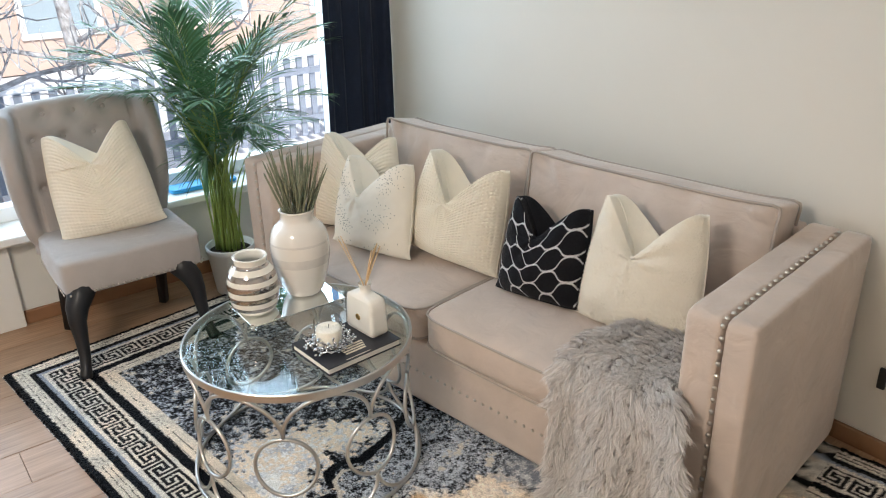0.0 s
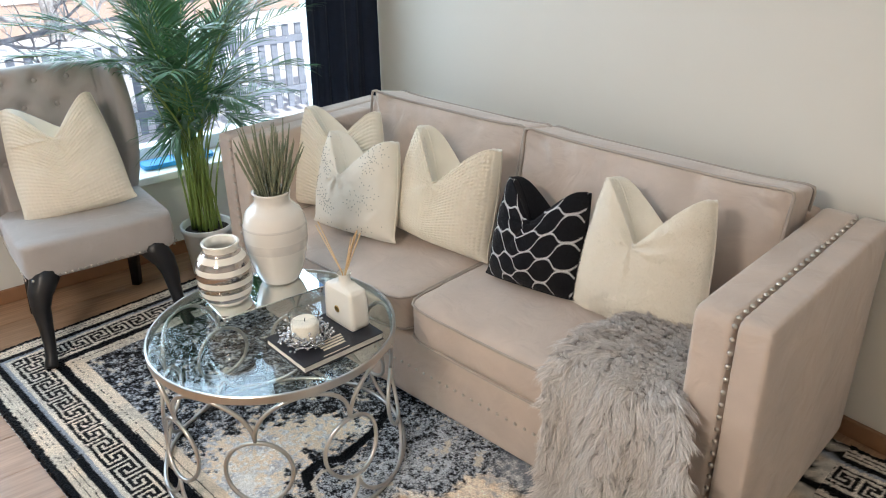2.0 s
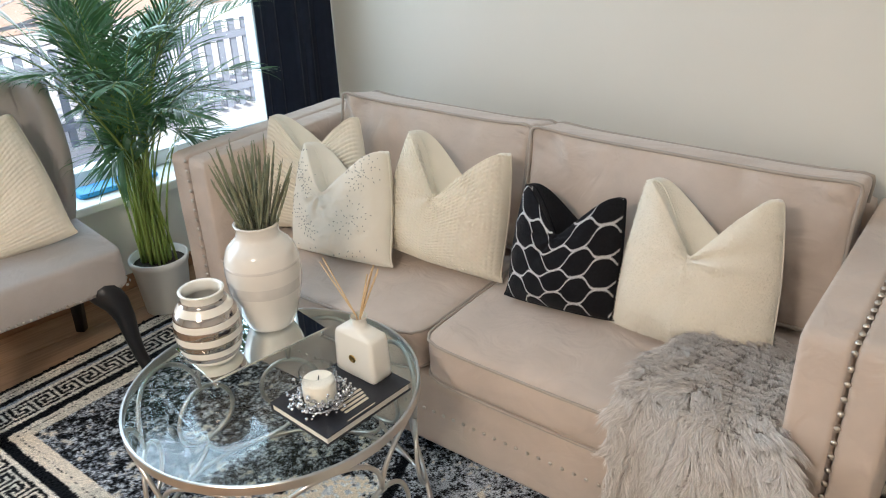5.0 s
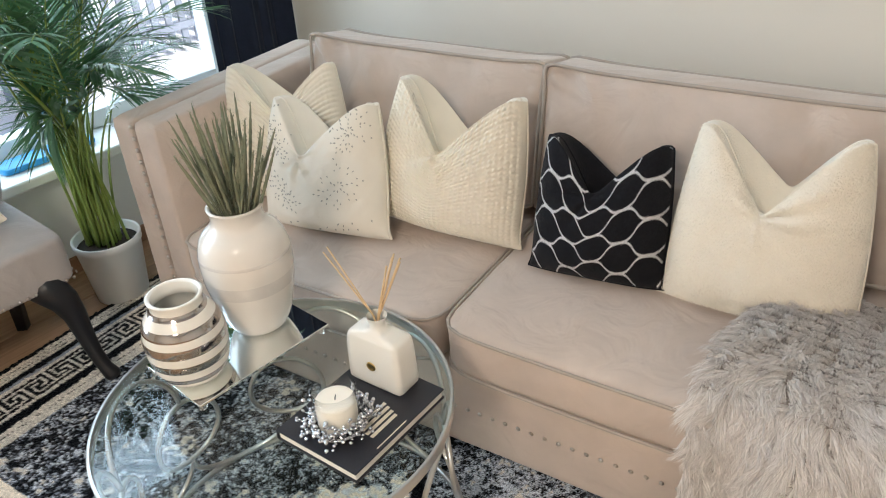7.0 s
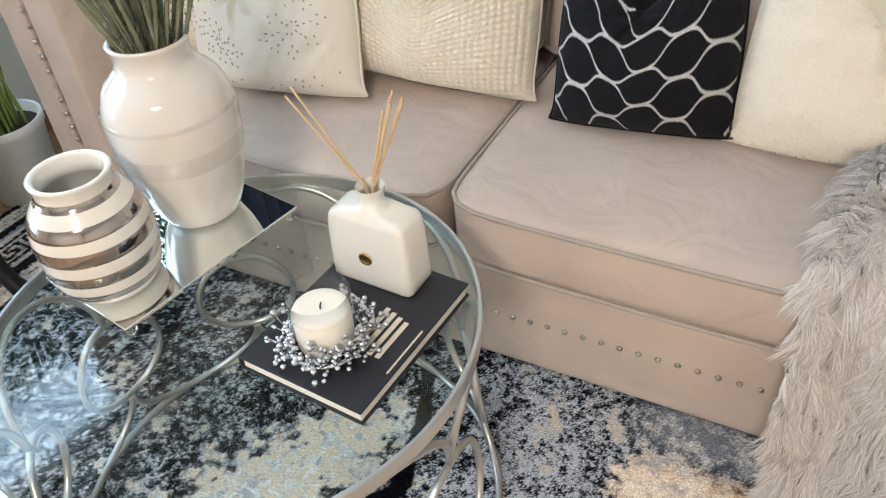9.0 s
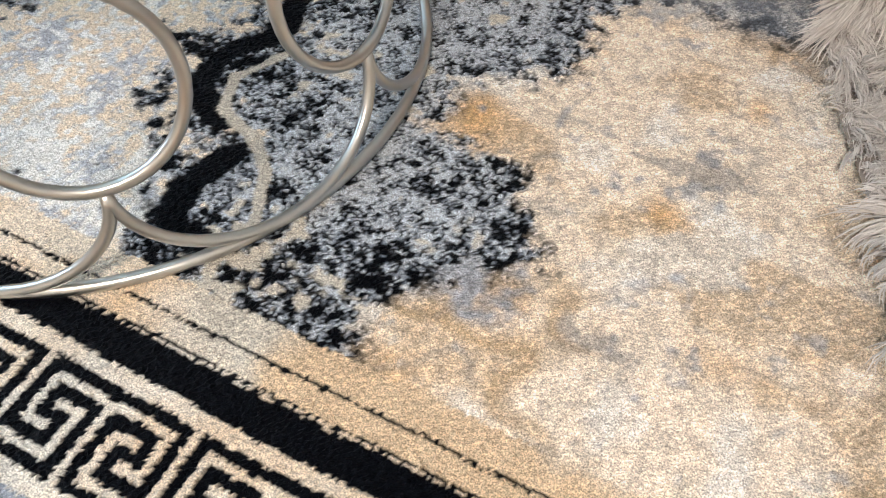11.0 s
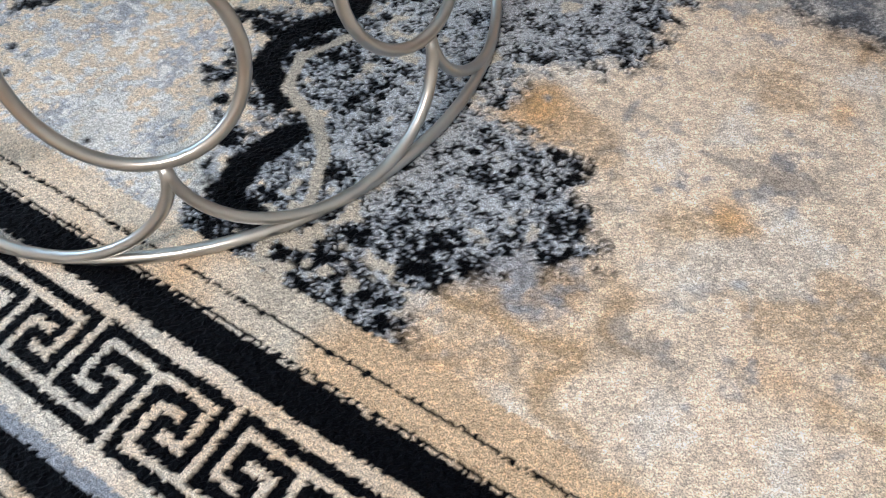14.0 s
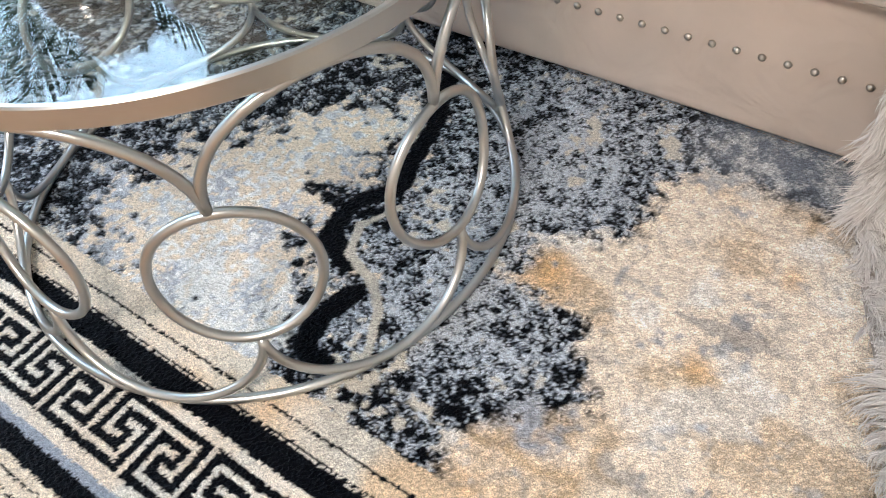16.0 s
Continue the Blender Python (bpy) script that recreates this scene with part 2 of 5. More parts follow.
BOOK_BLACK = material("black_book_cloth", (0.014, 0.015, 0.022), 0.45, noise_scale=40, noise_amount=0.3, bump=0.2, bump_scale=900)
PAPER = material("book_pages", (0.78, 0.75, 0.68), 0.9, noise_scale=400, noise_amount=0.1)
PRINT = material("cream_print", (0.72, 0.66, 0.54), 0.7, noise_scale=60, noise_amount=0.08)
MIRROR = material("mirror_silver", (0.90, 0.93, 0.92), 0.02, 1.0, noise_scale=8, noise_amount=0.01)
WALL_PAINT = material("cream_wall_paint", (0.775, 0.73, 0.65), 0.75, noise_scale=3, noise_amount=0.025, bump=0.08, bump_scale=120, spec=0.25)
WINDOW_WALL_PAINT = material("white_wall_paint", (0.80, 0.81, 0.78), 0.7, noise_scale=4, noise_amount=0.03, bump=0.1, bump_scale=100, spec=0.25)
FRAME_WHITE = material("white_window_paint", (0.82, 0.82, 0.80), 0.4, noise_scale=6, noise_amount=0.03, bump=0.04, bump_scale=60)
CEILING_PAINT = material("white_ceiling_paint", (0.80, 0.80, 0.78), 0.85, noise_scale=3, noise_amount=0.02)
BASEBOARD = material("brown_wood_baseboard", (0.30, 0.16, 0.085), 0.45, noise_scale=18, noise_amount=0.2, bump=0.08, bump_scale=90)
CURTAIN = material("navy_blackout_cloth", (0.018, 0.025, 0.045), 0.85, sheen=0.08, noise_scale=30, noise_amount=0.2, bump=0.3, bump_scale=700, spec=0.2)
POT = material("off_white_ceramic_pot", (0.74, 0.74, 0.71), 0.4, noise_scale=8, noise_amount=0.04)
SOIL = material("dark_potting_soil", (0.03, 0.022, 0.016), 0.95, noise_scale=80, noise_amount=0.5, bump=1.0, bump_scale=120)
STEM = material("yellow_green_stem", (0.22, 0.30, 0.07), 0.45, noise_scale=30, noise_amount=0.25)
LEAF = material("palm_leaf_green", (0.075, 0.19, 0.105), 0.36, noise_scale=12, noise_amount=0.35, second=(0.09, 0.20, 0.05), second_scale=5, second_amount=0.5)
principled(LEAF).inputs["Transmission Weight"].default_value = 0.0
GRASS_EAR = material("dried_green_ear", (0.18, 0.21, 0.14), 0.85, noise_scale=90, noise_amount=0.4, second=(0.36, 0.34, 0.23), second_scale=22, second_amount=0.6)
FUR_BASE = material("grey_fur_backing", (0.30, 0.265, 0.24), 0.95, noise_scale=25, noise_amount=0.2)
SNOW = material("snow", (0.86, 0.88, 0.92), 0.8, noise_scale=2, noise_amount=0.04, bump=0.4, bump_scale=3)
STOOL_WHITE = material("white_leatherette", (0.84, 0.81, 0.76), 0.4, noise_scale=10, noise_amount=0.03, bump=0.1, bump_scale=300)
PLASTIC_BLACK = material("black_plastic", (0.02, 0.02, 0.02), 0.4, noise_scale=20, noise_amount=0.1)
BLUE_PLASTIC = material("blue_plastic", (0.03, 0.30, 0.62), 0.5, noise_scale=10, noise_amount=0.15)


def glass_material(name, color, rough=0.0, ior=1.45):
    """Thin clear glass: lets light through straight, and reflects at its surface."""
    mat = bpy.data.materials.new(name)
    mat.use_nodes = True
    nt = mat.node_tree
    nt.nodes.remove(nt.nodes["Principled BSDF"])
    clear, gloss, mix, facing, power, scale = (nt.nodes.new(k) for k in ("ShaderNodeBsdfTransparent", "ShaderNodeBsdfGlossy", "ShaderNodeMixShader", "ShaderNodeLayerWeight", "ShaderNodeMath", "ShaderNodeMapRange"))
    clear.inputs[0].default_value = (*color, 1)
    gloss.inputs["Roughness"].default_value, facing.inputs["Blend"].default_value = rough, 0.5
    power.operation, power.inputs[1].default_value = "POWER", 3.6
    head_on = ((ior - 1) / (ior + 1)) ** 2
    scale.inputs[3].default_value, scale.inputs[4].default_value = head_on, 1.0
    nt.links.new(facing.outputs["Facing"], power.inputs[0])
    nt.links.new(power.outputs[0], scale.inputs[0])
    nt.links.new(scale.outputs[0], mix.inputs[0])
    nt.links.new(clear.outputs[0], mix.inputs[1])
    nt.links.new(gloss.outputs[0], mix.inputs[2])
    nt.links.new(mix.outputs[0], nt.nodes["Material Output"].inputs[0])
    return mat


TABLE_GLASS = glass_material("table_glass", (0.93, 0.97, 0.955), 0.004, 1.42)
PANE = glass_material("window_glass", (0.97, 0.98, 0.98), 0.0, 1.3)
CUP_GLASS = glass_material("candle_glass", (0.975, 0.98, 0.98), 0.02, 1.42)
CRYSTAL = material("crystal", (0.95, 0.96, 0.97), 0.02, noise_scale=5, noise_amount=0.01)
principled(CRYSTAL).inputs["Transmission Weight"].default_value = 1.0


# ---- room shell ----
def structure(name, bm, mat, label, m=ROOM, category=""):
    me = bpy.data.meshes.new(name)
    bm.to_mesh(me)
    bm.free()
    me.materials.append(mat)
    ob = new(name, me)
    ob.matrix_basis = m
    return tagged(ob, label, category or name.split("_")[0], kind="structure")


bm = bmesh.new()
box(bm, -0.3, ROOM_X + 0.2, 0.0, 0.25, -0.1, ROOM_H, 0)
structure("wall_north", bm, WALL_PAINT, "plain cream painted wall behind the sofa")
bm = bmesh.new()
box(bm, -0.3, 0.0, ROOM_Y, 0.0, -0.1, SILL_Z - 0.03, 0)
box(bm, -0.3, 0.0, ROOM_Y, 0.0, WIN_TOP, ROOM_H, 0)
box(bm, -0.3, 0.0, WIN_Y1, 0.0, SILL_Z - 0.03, WIN_TOP, 0)
box(bm, -0.3, 0.0, ROOM_Y, WIN_Y0, SILL_Z - 0.03, WIN_TOP, 0)
structure("wall_west", bm, WINDOW_WALL_PAINT, "white painted wall under a wide window")
bm = bmesh.new()
box(bm, ROOM_X, ROOM_X + 0.2, ROOM_Y, 0.0, -0.1, ROOM_H, 0)
structure("wall_east", bm, WALL_PAINT, "plain cream painted wall")
bm = bmesh.new()
box(bm, -0.3, ROOM_X + 0.2, ROOM_Y - 0.2, ROOM_Y, -0.1, ROOM_H, 0)
structure("wall_south", bm, WALL_PAINT, "plain cream painted wall")
bm = bmesh.new()
box(bm, -0.3, ROOM_X + 0.2, ROOM_Y - 0.2, 0.25, ROOM_H, ROOM_H + 0.2, 0)
structure("ceiling", bm, CEILING_PAINT, "plain white painted ceiling")

# baseboards with a rounded top edge
for name, dims in (("baseboard_north", (0.015, ROOM_X, -0.016, 0.0, 0.0, 0.062)), ("baseboard_west", (0.0, 0.016, -1.895, -0.016, 0.0, 0.062)), ("baseboard_west_2", (0.0, 0.016, ROOM_Y, -2.06, 0.0, 0.062))):
    structure(name, box(bmesh.new(), *dims, 0.005, 2), BASEBOARD, "brown varnished wooden baseboard along the wall", category="baseboard")

# white pilaster under the window post
structure("trim", box(bmesh.new(), 0.0, 0.035, -2.06, -1.895, 0.0, SILL_Z - 0.03, 0.004, 2), FRAME_WHITE, "white painted upright casing below the window", category="trim")

# window: sill, outer frame, posts and panes
window = thing("window_1", ROOM, "wide white-framed window above a low sill", "window", kind="structure")
box_part("window_sill", (-0.24, 0.095, WIN_Y0 - 0.05, WIN_Y1 + 0.04, SILL_Z - 0.03, SILL_Z + 0.006), FRAME_WHITE, window, "white painted sill with worn edge", 0.008, 3)
FX0, FX1 = -0.20, -0.12
posts = [(WIN_Y0, WIN_Y0 + 0.08), (-2.02, -1.92), (WIN_Y1 - 0.08, WIN_Y1)]
for y0, y1 in posts:
    box_part("window_post", (FX0, FX1, y0, y1, SILL_Z + 0.006, WIN_TOP), FRAME_WHITE, window, r=0.006)
for a, b in zip(posts[:-1], posts[1:]):
    for z0, z1 in ((SILL_Z + 0.006, SILL_Z + 0.07), (WIN_TOP - 0.07, WIN_TOP)):
        box_part("window_rail", (FX0, FX1, a[1], b[0], z0, z1), FRAME_WHITE, window, r=0.005)
    pane = box_part("pane", (-0.163, -0.157, a[1] - 0.002, b[0] + 0.002, SILL_Z + 0.068, WIN_TOP - 0.068), PANE, window, "clear glass pane", 0)
    pane.visible_shadow = False

# navy curtain, hung in folds at the corner
def curtain_mesh():
    verts, faces = [], []
    n, m = 150, 24
    for j in range(m + 1):
        z = 0.03 + (ROOM_H - 0.10) * j / m
        for i in range(n + 1):
            s = i / n
            pinch = 1 - 0.05 * math.sin(math.pi * j / m)
            fold = 0.011 * math.sin(s * 27) + 0.013 * math.sin(s * 13 + 1.3 + 0.6 * math.sin(z * 1.4)) + 0.003 * math.sin(s * 61 + z * 2)
            verts.append((0.115 + fold, -0.006 - 0.405 * s * pinch, z))
    for j in range(m):
        for i in range(n):
            a = j * (n + 1) + i
            faces.append((a, a + 1, a + n + 2, a + n + 1))
    return mesh_from("curtain_cloth", verts, faces, CURTAIN)


curtain = thing("curtain", ROOM, "navy blue floor-length curtain hanging in folds", "curtain")
cloth = put_part("cloth", curtain_mesh(), curtain)
thick = cloth.modifiers.new("thickness", "SOLIDIFY")
thick.thickness = 0.003
tube_part("curtain_rod", [(0.115, y, ROOM_H - 0.06) for y in (-3.2, -1.5, -0.02)], 0.012, STEEL, curtain, "thin metal rod")

# ---- floor planks ----
def plank_material():
    mat = material("oak_laminate", (0.42, 0.268, 0.168), 0.38, noise_scale=6, noise_amount=0.06, bump=0.06, bump_scale=150, coat=0.1)
    nt = mat.node_tree
    coord, mapping, wave, info = (nt.nodes.new(k) for k in ("ShaderNodeTexCoord", "ShaderNodeMapping", "ShaderNodeTexNoise", "ShaderNodeObjectInfo"))
    mapping.inputs["Scale"].default_value = (2.2, 34, 1)
    wave.inputs["Scale"].default_value, wave.inputs["Detail"].default_value = 3, 6
    add = nt.nodes.new("ShaderNodeVectorMath")
    add.operation = "ADD"
    nt.links.new(coord.outputs["Object"], mapping.inputs[0])
    nt.links.new(mapping.outputs[0], add.inputs[0])
    nt.links.new(info.outputs["Random"], add.inputs[1])
    nt.links.new(add.outputs[0], wave.inputs["Vector"])
    mix = nt.nodes.new("ShaderNodeMix")
    mix.data_type, mix.blend_type = "RGBA", "MULTIPLY"
    mix.inputs[0].default_value = 1.0
    ramp = nt.nodes.new("ShaderNodeValToRGB")
    ramp.color_ramp.elements[0].position, ramp.color_ramp.elements[0].color = 0.3, (0.70, 0.66, 0.62, 1)
    ramp.color_ramp.elements[1].position, ramp.color_ramp.elements[1].color = 0.7, (1.05, 1.03, 1.0, 1)
    nt.links.new(wave.outputs[0], ramp.inputs[0])
    hsv = nt.nodes.new("ShaderNodeHueSaturation")
    tone = nt.nodes.new("ShaderNodeMapRange")
    tone.inputs[3].default_value, tone.inputs[4].default_value = 0.84, 1.12
    nt.links.new(info.outputs["Random"], tone.inputs[0])
    nt.links.new(tone.outputs[0], hsv.inputs["Value"])
    src = principled(mat).inputs["Base Color"].links[0].from_socket
    nt.links.new(src, mix.inputs[6])
    nt.links.new(ramp.outputs[0], mix.inputs[7])
    nt.links.new(mix.outputs[2], hsv.inputs["Color"])
    nt.links.new(hsv.outputs[0], principled(mat).inputs["Base Color"])
    return mat


OAK = plank_material()
bm = bmesh.new()
box(bm, -0.3, ROOM_X + 0.2, ROOM_Y - 0.2, 0.25, -0.12, -0.004, 0)
floor = structure("floor", bm, material("dark_joint", (0.10, 0.06, 0.035), 0.8, noise_scale=10, noise_amount=0.2), "warm oak laminate floor in long planks")

# ---- outdoors ----
bm = bmesh.new()
bmesh.ops.create_grid(bm, x_segments=60, y_segments=60, size=300)
for v in bm.verts:
    v.co.z = -0.75 + 0.10 * noise.noise(Vector((v.co.x * 0.05, v.co.y * 0.05, 0)))
structure("ground", bm, SNOW, "snow-covered ground outside the window", Matrix.Identity(4))

BRICK = material("orange_brown_facade", (0.46, 0.33, 0.27), 0.9, noise_scale=2, noise_amount=0.12, bump=0.3, bump_scale=40, second=(0.50, 0.40, 0.35), second_scale=0.6, second_amount=0.6)
TEAL = material("teal_window_board", (0.04, 0.34, 0.33), 0.6, noise_scale=3, noise_amount=0.1)
DARK_GLASS = material("reflecting_window_glass", (0.30, 0.36, 0.40), 0.12, noise_scale=2, noise_amount=0.1)
ROOF = material("snowy_roof", (0.80, 0.82, 0.85), 0.8, noise_scale=1, noise_amount=0.05)
house = thing("apartment_building", ROOM @ pose(-11.5, 4, -0.75), "orange-brown apartment house with white-framed windows", "building")
box_part("wall", (-8, 0, -16, 22, 0, 7), BRICK, house, r=0)
box_part("roof", (-8.4, 0.4, -16.4, 22.4, 7, 7.3), ROOF, house, r=0.03)
for i in range(13):
    y = -14.5 + 2.75 * i
    for z in (0.65, 3.6):
        win = put_part("window", mesh_from("window_board", [(0.02, y, z), (0.02, y + 1.15, z), (0.02, y + 1.15, z + 1.4), (0.02, y, z + 1.4)], [(0, 1, 2, 3)], TEAL if i in (2, 6) else DARK_GLASS, False), house)
        for dims in ((0.0, 0.07, y - 0.1, y, z - 0.1, z + 1.5), (0.0, 0.07, y + 1.15, y + 1.25, z - 0.1, z + 1.5), (0.0, 0.07, y, y + 1.15, z - 0.1, z), (0.0, 0.07, y, y + 1.15, z + 1.4, z + 1.5), (0.0, 0.06, y + 0.54, y + 0.61, z, z + 1.4)):
            box_part("window_frame", dims, FRAME_WHITE, win, r=0.01)
for z in (2.45, 5.6):
    box_part("band", (0.0, 0.12, -16, 22, z, z + 0.35), FRAME_WHITE, house, "pale band between storeys", 0.01)

FENCE = material("dark_fence_paint", (0.24, 0.27, 0.33), 0.6, noise_scale=8, noise_amount=0.2)
fence = thing("fence", ROOM @ pose(-4.4, 0.6, -0.75), "low grey slatted fence in the snow", "fence")
for i in range(44):
    y = -3.0 + 0.15 * i
    box_part("slat", (-0.015, 0.015, y, y + 0.07, 0.05, 0.95), FENCE, fence, r=0.004)
for z in (0.22, 0.76):
    box_part("rail", (0.017, 0.05, -3.1, 3.7, z, z + 0.07), FENCE, fence, r=0.004)
box_part("snow_cap", (-0.06, 0.08, -3.1, 3.7, 0.95, 1.03), SNOW, fence, "ridge of snow", 0.03, 3)

BARK = material("snowy_bark", (0.62, 0.62, 0.64), 0.9, noise_scale=18, noise_amount=0.4, second=(0.22, 0.17, 0.14), second_scale=14, second_amount=0.7)


def bare_tree(name, m, seed, label):
    rng = random.Random(seed)
    tree = thing(name, m, label, "tree")
    tube_part("trunk", [(0, 0, -0.1), (0.03, 0.02, 0.8), (0.0, -0.05, 1.8), (0.08, 0.0, 3.2)], [0.09, 0.075, 0.06, 0.03], BARK, tree)

    def limb(start, way, length, r, depth, made):
        pts, p, w = [start.copy()], start.copy(), way.copy()
        for _ in range(6):
            w = (w + Vector((rng.uniform(-1, 1), rng.uniform(-1, 1), rng.uniform(-0.7, 0.9))) * 0.30).normalized()
            p = p + w * (length / 6)
            pts.append(p.copy())
        v, f = tube_data([tuple(q) for q in pts], np.linspace(r, r * 0.35, 7), False, 5, len(made[0]))
        made[0].extend(v), made[1].extend(f)
        if depth:
            for k in (2, 3, 4, 5, 6):
                side = (w + Vector((rng.uniform(-1, 1), rng.uniform(-1, 1), rng.uniform(-0.6, 1))) * 1.1).normalized()
                limb(pts[k], side, length * rng.uniform(0.45, 0.7), r * 0.5, depth - 1, made)

    for k in range(11):
        a, made = k * 2.4, ([], [])
        limb(Vector((0, 0, 0.7 + 0.2 * k)), Vector((math.cos(a), math.sin(a), 0.35)).normalized(), rng.uniform(1.1, 1.9), 0.028, 2, made)
        put_part("limb", mesh_from("limb", *made, BARK), tree)
    return tree


bare_tree("bare_tree", ROOM @ pose(-4.6, -0.4, -0.75), 3, "bare tree with snow along its thin branches")
bare_tree("bare_tree", ROOM @ pose(-5.4, -2.2, -0.75, 0, 0, 70), 8, "bare tree with snow along its thin branches")
bare_tree("bare_tree", ROOM @ pose(-3.6, -1.5, -0.75, 0, 0, 150), 14, "bare tree with snow along its thin branches")
bare_tree("bare_tree", ROOM @ pose(-4.0, -3.1, -0.75, 0, 0, 220), 23, "bare tree with snow along its thin branches")

# stand-in: the blue thing itself lies outside, beyond the pane
blue_slab = thing("blue_stand_in", ROOM @ pose(-0.03, -1.02, SILL_Z + 0.006), "bright blue slab on the window sill, standing in for a blue thing outside", "sheet")
put_part("sheet", cushion_mesh("sheet", 0.05, 0.16, 0.011, BLUE_PLASTIC, n=12, wrinkle=0.006, seed=4), blue_slab, m=pose(0, 0, 0.012))


# ---- sofa ----
X0, X1, SPLIT = -0.98, 1.132, 0.047
ARM_W, ARM_H, DEPTH = 0.182, 0.72, 0.775
sofa = thing("sofa", Matrix.Identity(4), "beige velvet two-seat sofa with nailhead trim, standing on the rug", "sofa")


def soft_box(name, dims, mat, parent, r, wob=0.003, seed=0, label=""):
    """An upholstered block: rounded edges and a slightly uneven face."""
    x0, x1, y0, y1, z0, z1 = dims
    hx, hy, hz = (x1 - x0) / 2, (y1 - y0) / 2, (z1 - z0) / 2
    v, f = cube_grid(22)
    half = np.array([hx, hy, hz])
    inner = np.maximum(half - r, 1e-4)
    t = np.sign(v) * np.abs(v) ** 0.85
    p = t * half
    core = np.clip(p, -inner, inner)
    d = p - core
    ln = np.linalg.norm(d, axis=1)
    out = core + d / np.maximum(ln, 1e-9)[:, None] * np.minimum(ln, r)[:, None]
    w = fractal(out[:, 0] * 6 + seed, out[:, 1] * 6 + out[:, 2] * 8, seed) - 0.5
    nrm = t / np.maximum(np.linalg.norm(t, axis=1), 1e-9)[:, None]
    out += nrm * (w * wob * 2)[:, None] + np.array([(x0 + x1) / 2, (y0 + y1) / 2, (z0 + z1) / 2])
    return put_part(name, mesh_from(name, out, f, mat), parent, label)


soft_box("base", (X0 + ARM_W, X1 - ARM_W, 0.0, 0.66, 0.022, 0.268), VELVET, sofa, 0.012, 0.002, 1)
soft_box("backrest_frame", (X0 + ARM_W, X1 - ARM_W, 0.69, DEPTH, 0.03, ARM_H), VELVET, sofa, 0.02, 0.002, 2)
for side, (a, b) in (("arm", (X0, X0 + ARM_W)), ("arm", (X1 - ARM_W, X1))):
    mid = (a + b) / 2 + (0.008 if a > 0 else -0.004)
    arm = soft_box(side, (a, mid - 0.001, 0.0, DEPTH, 0.03, ARM_H), VELVET, sofa, 0.016, 0.002, 3)
    soft_box("arm_panel", (mid + 0.001, b, 0.0, DEPTH, 0.03, ARM_H), VELVET, arm, 0.016, 0.002, 5)
    box_part("foot", (mid - 0.03, mid + 0.03, 0.04, 0.10, 0.0, 0.032), BLACK_WOOD, sofa)
    box_part("foot", (mid - 0.03, mid + 0.03, DEPTH - 0.10, DEPTH - 0.04, 0.0, 0.032), BLACK_WOOD, sofa)

# seat and back cushions with piped seams
for a, b, s in ((X0 + ARM_W + 0.002, SPLIT - 0.003, 11), (SPLIT + 0.003, X1 - ARM_W - 0.002, 12)):
    hx = (b - a) / 2
    seat = put_part("seat_cushion", cushion_mesh("seat_cushion", hx, 0.315, 0.066, VELVET, (0.0, 0.008, 0.018), 12, 30, 0.003, s), sofa, m=pose((a + b) / 2, 0.285, 0.336))
    for z in (0.057, -0.055):
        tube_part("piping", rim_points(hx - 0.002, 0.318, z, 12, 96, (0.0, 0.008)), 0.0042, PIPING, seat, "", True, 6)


def back_cushion_mesh(hx, hy, hz, seed):
    """A loose back cushion: boxed sides, sagging top between peaked corners, folds running in from the seams."""
    v, f = cube_grid(56)
    v = np.sign(v) * np.sin(np.abs(v) * math.pi / 2) ** 0.8
    v = v / ((np.abs(v) ** 22).sum(1) ** (1 / 22))[:, None]
    x, y, z = v.T
    swell = np.clip(1 - np.abs(x) ** 3, 0, 1) * np.clip(1 - np.abs(z) ** 3, 0, 1)
    px, py, pz = x * hx, y * (hy + 0.030 * swell), z * hz
    # peaked corners and a slack top edge
    pz += 0.016 * np.abs(x) ** 6 * (z > 0) * z + 0.010 * np.clip(1 - x * x, 0, 1) * np.clip(1 - y * y, 0, 1) * (z > 0.5)
    px += 0.008 * np.sign(x) * np.abs(z) ** 5 * np.abs(x) ** 8
    # folds that fan down from the top seam and in from the sides, fading out
    fan = fractal(px * 20 + pz * 9 + seed, px * 3 + seed, seed, 3) - 0.5
    near_top = np.clip((z - 0.1) / 0.9, 0, 1) ** 1.2 * np.clip((1 - z) * 9, 0, 1)
    fan_side = fractal(pz * 22 + px * 7 + seed, pz * 3, seed + 5, 3) - 0.5
    near_side = np.clip((np.abs(x) - 0.72) / 0.28, 0, 1) * np.clip((1 - np.abs(x)) * 14, 0, 1)
    broad = fractal(px * 5 + seed, pz * 6, seed + 2, 3) - 0.5
    face = np.clip(np.abs(y) * 1.6 - 0.6, 0, 1)
    py += np.sign(y) * face * (0.044 * fan * near_top + 0.032 * fan_side * near_side + 0.022 * broad * swell)
    return mesh_from("back_cushion", np.c_[px, py, pz], f, VELVET)


for a, b, s, lean in ((-0.735, 0.028, 21, -11), (0.040, 0.928, 22, -10)):
    hx = (b - a) / 2
    back = put_part("back_cushion", back_cushion_mesh(hx, 0.080, 0.190, s), sofa, m=pose((a + b) / 2, 0.612, 0.602, lean, 0, 0))
    for y in (-0.079, 0.079):
        ring = []
        for x, z, _ in rim_points(hx + 0.001, 0.191, 0, 22, 140):
            u, w = x / hx, z / 0.191
            ring.append((x + 0.008 * math.copysign(abs(w) ** 5 * abs(u) ** 8, u), y, z + (0.016 * abs(u) ** 6 if z > 0 else 0)))
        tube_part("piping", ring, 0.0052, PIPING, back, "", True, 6)

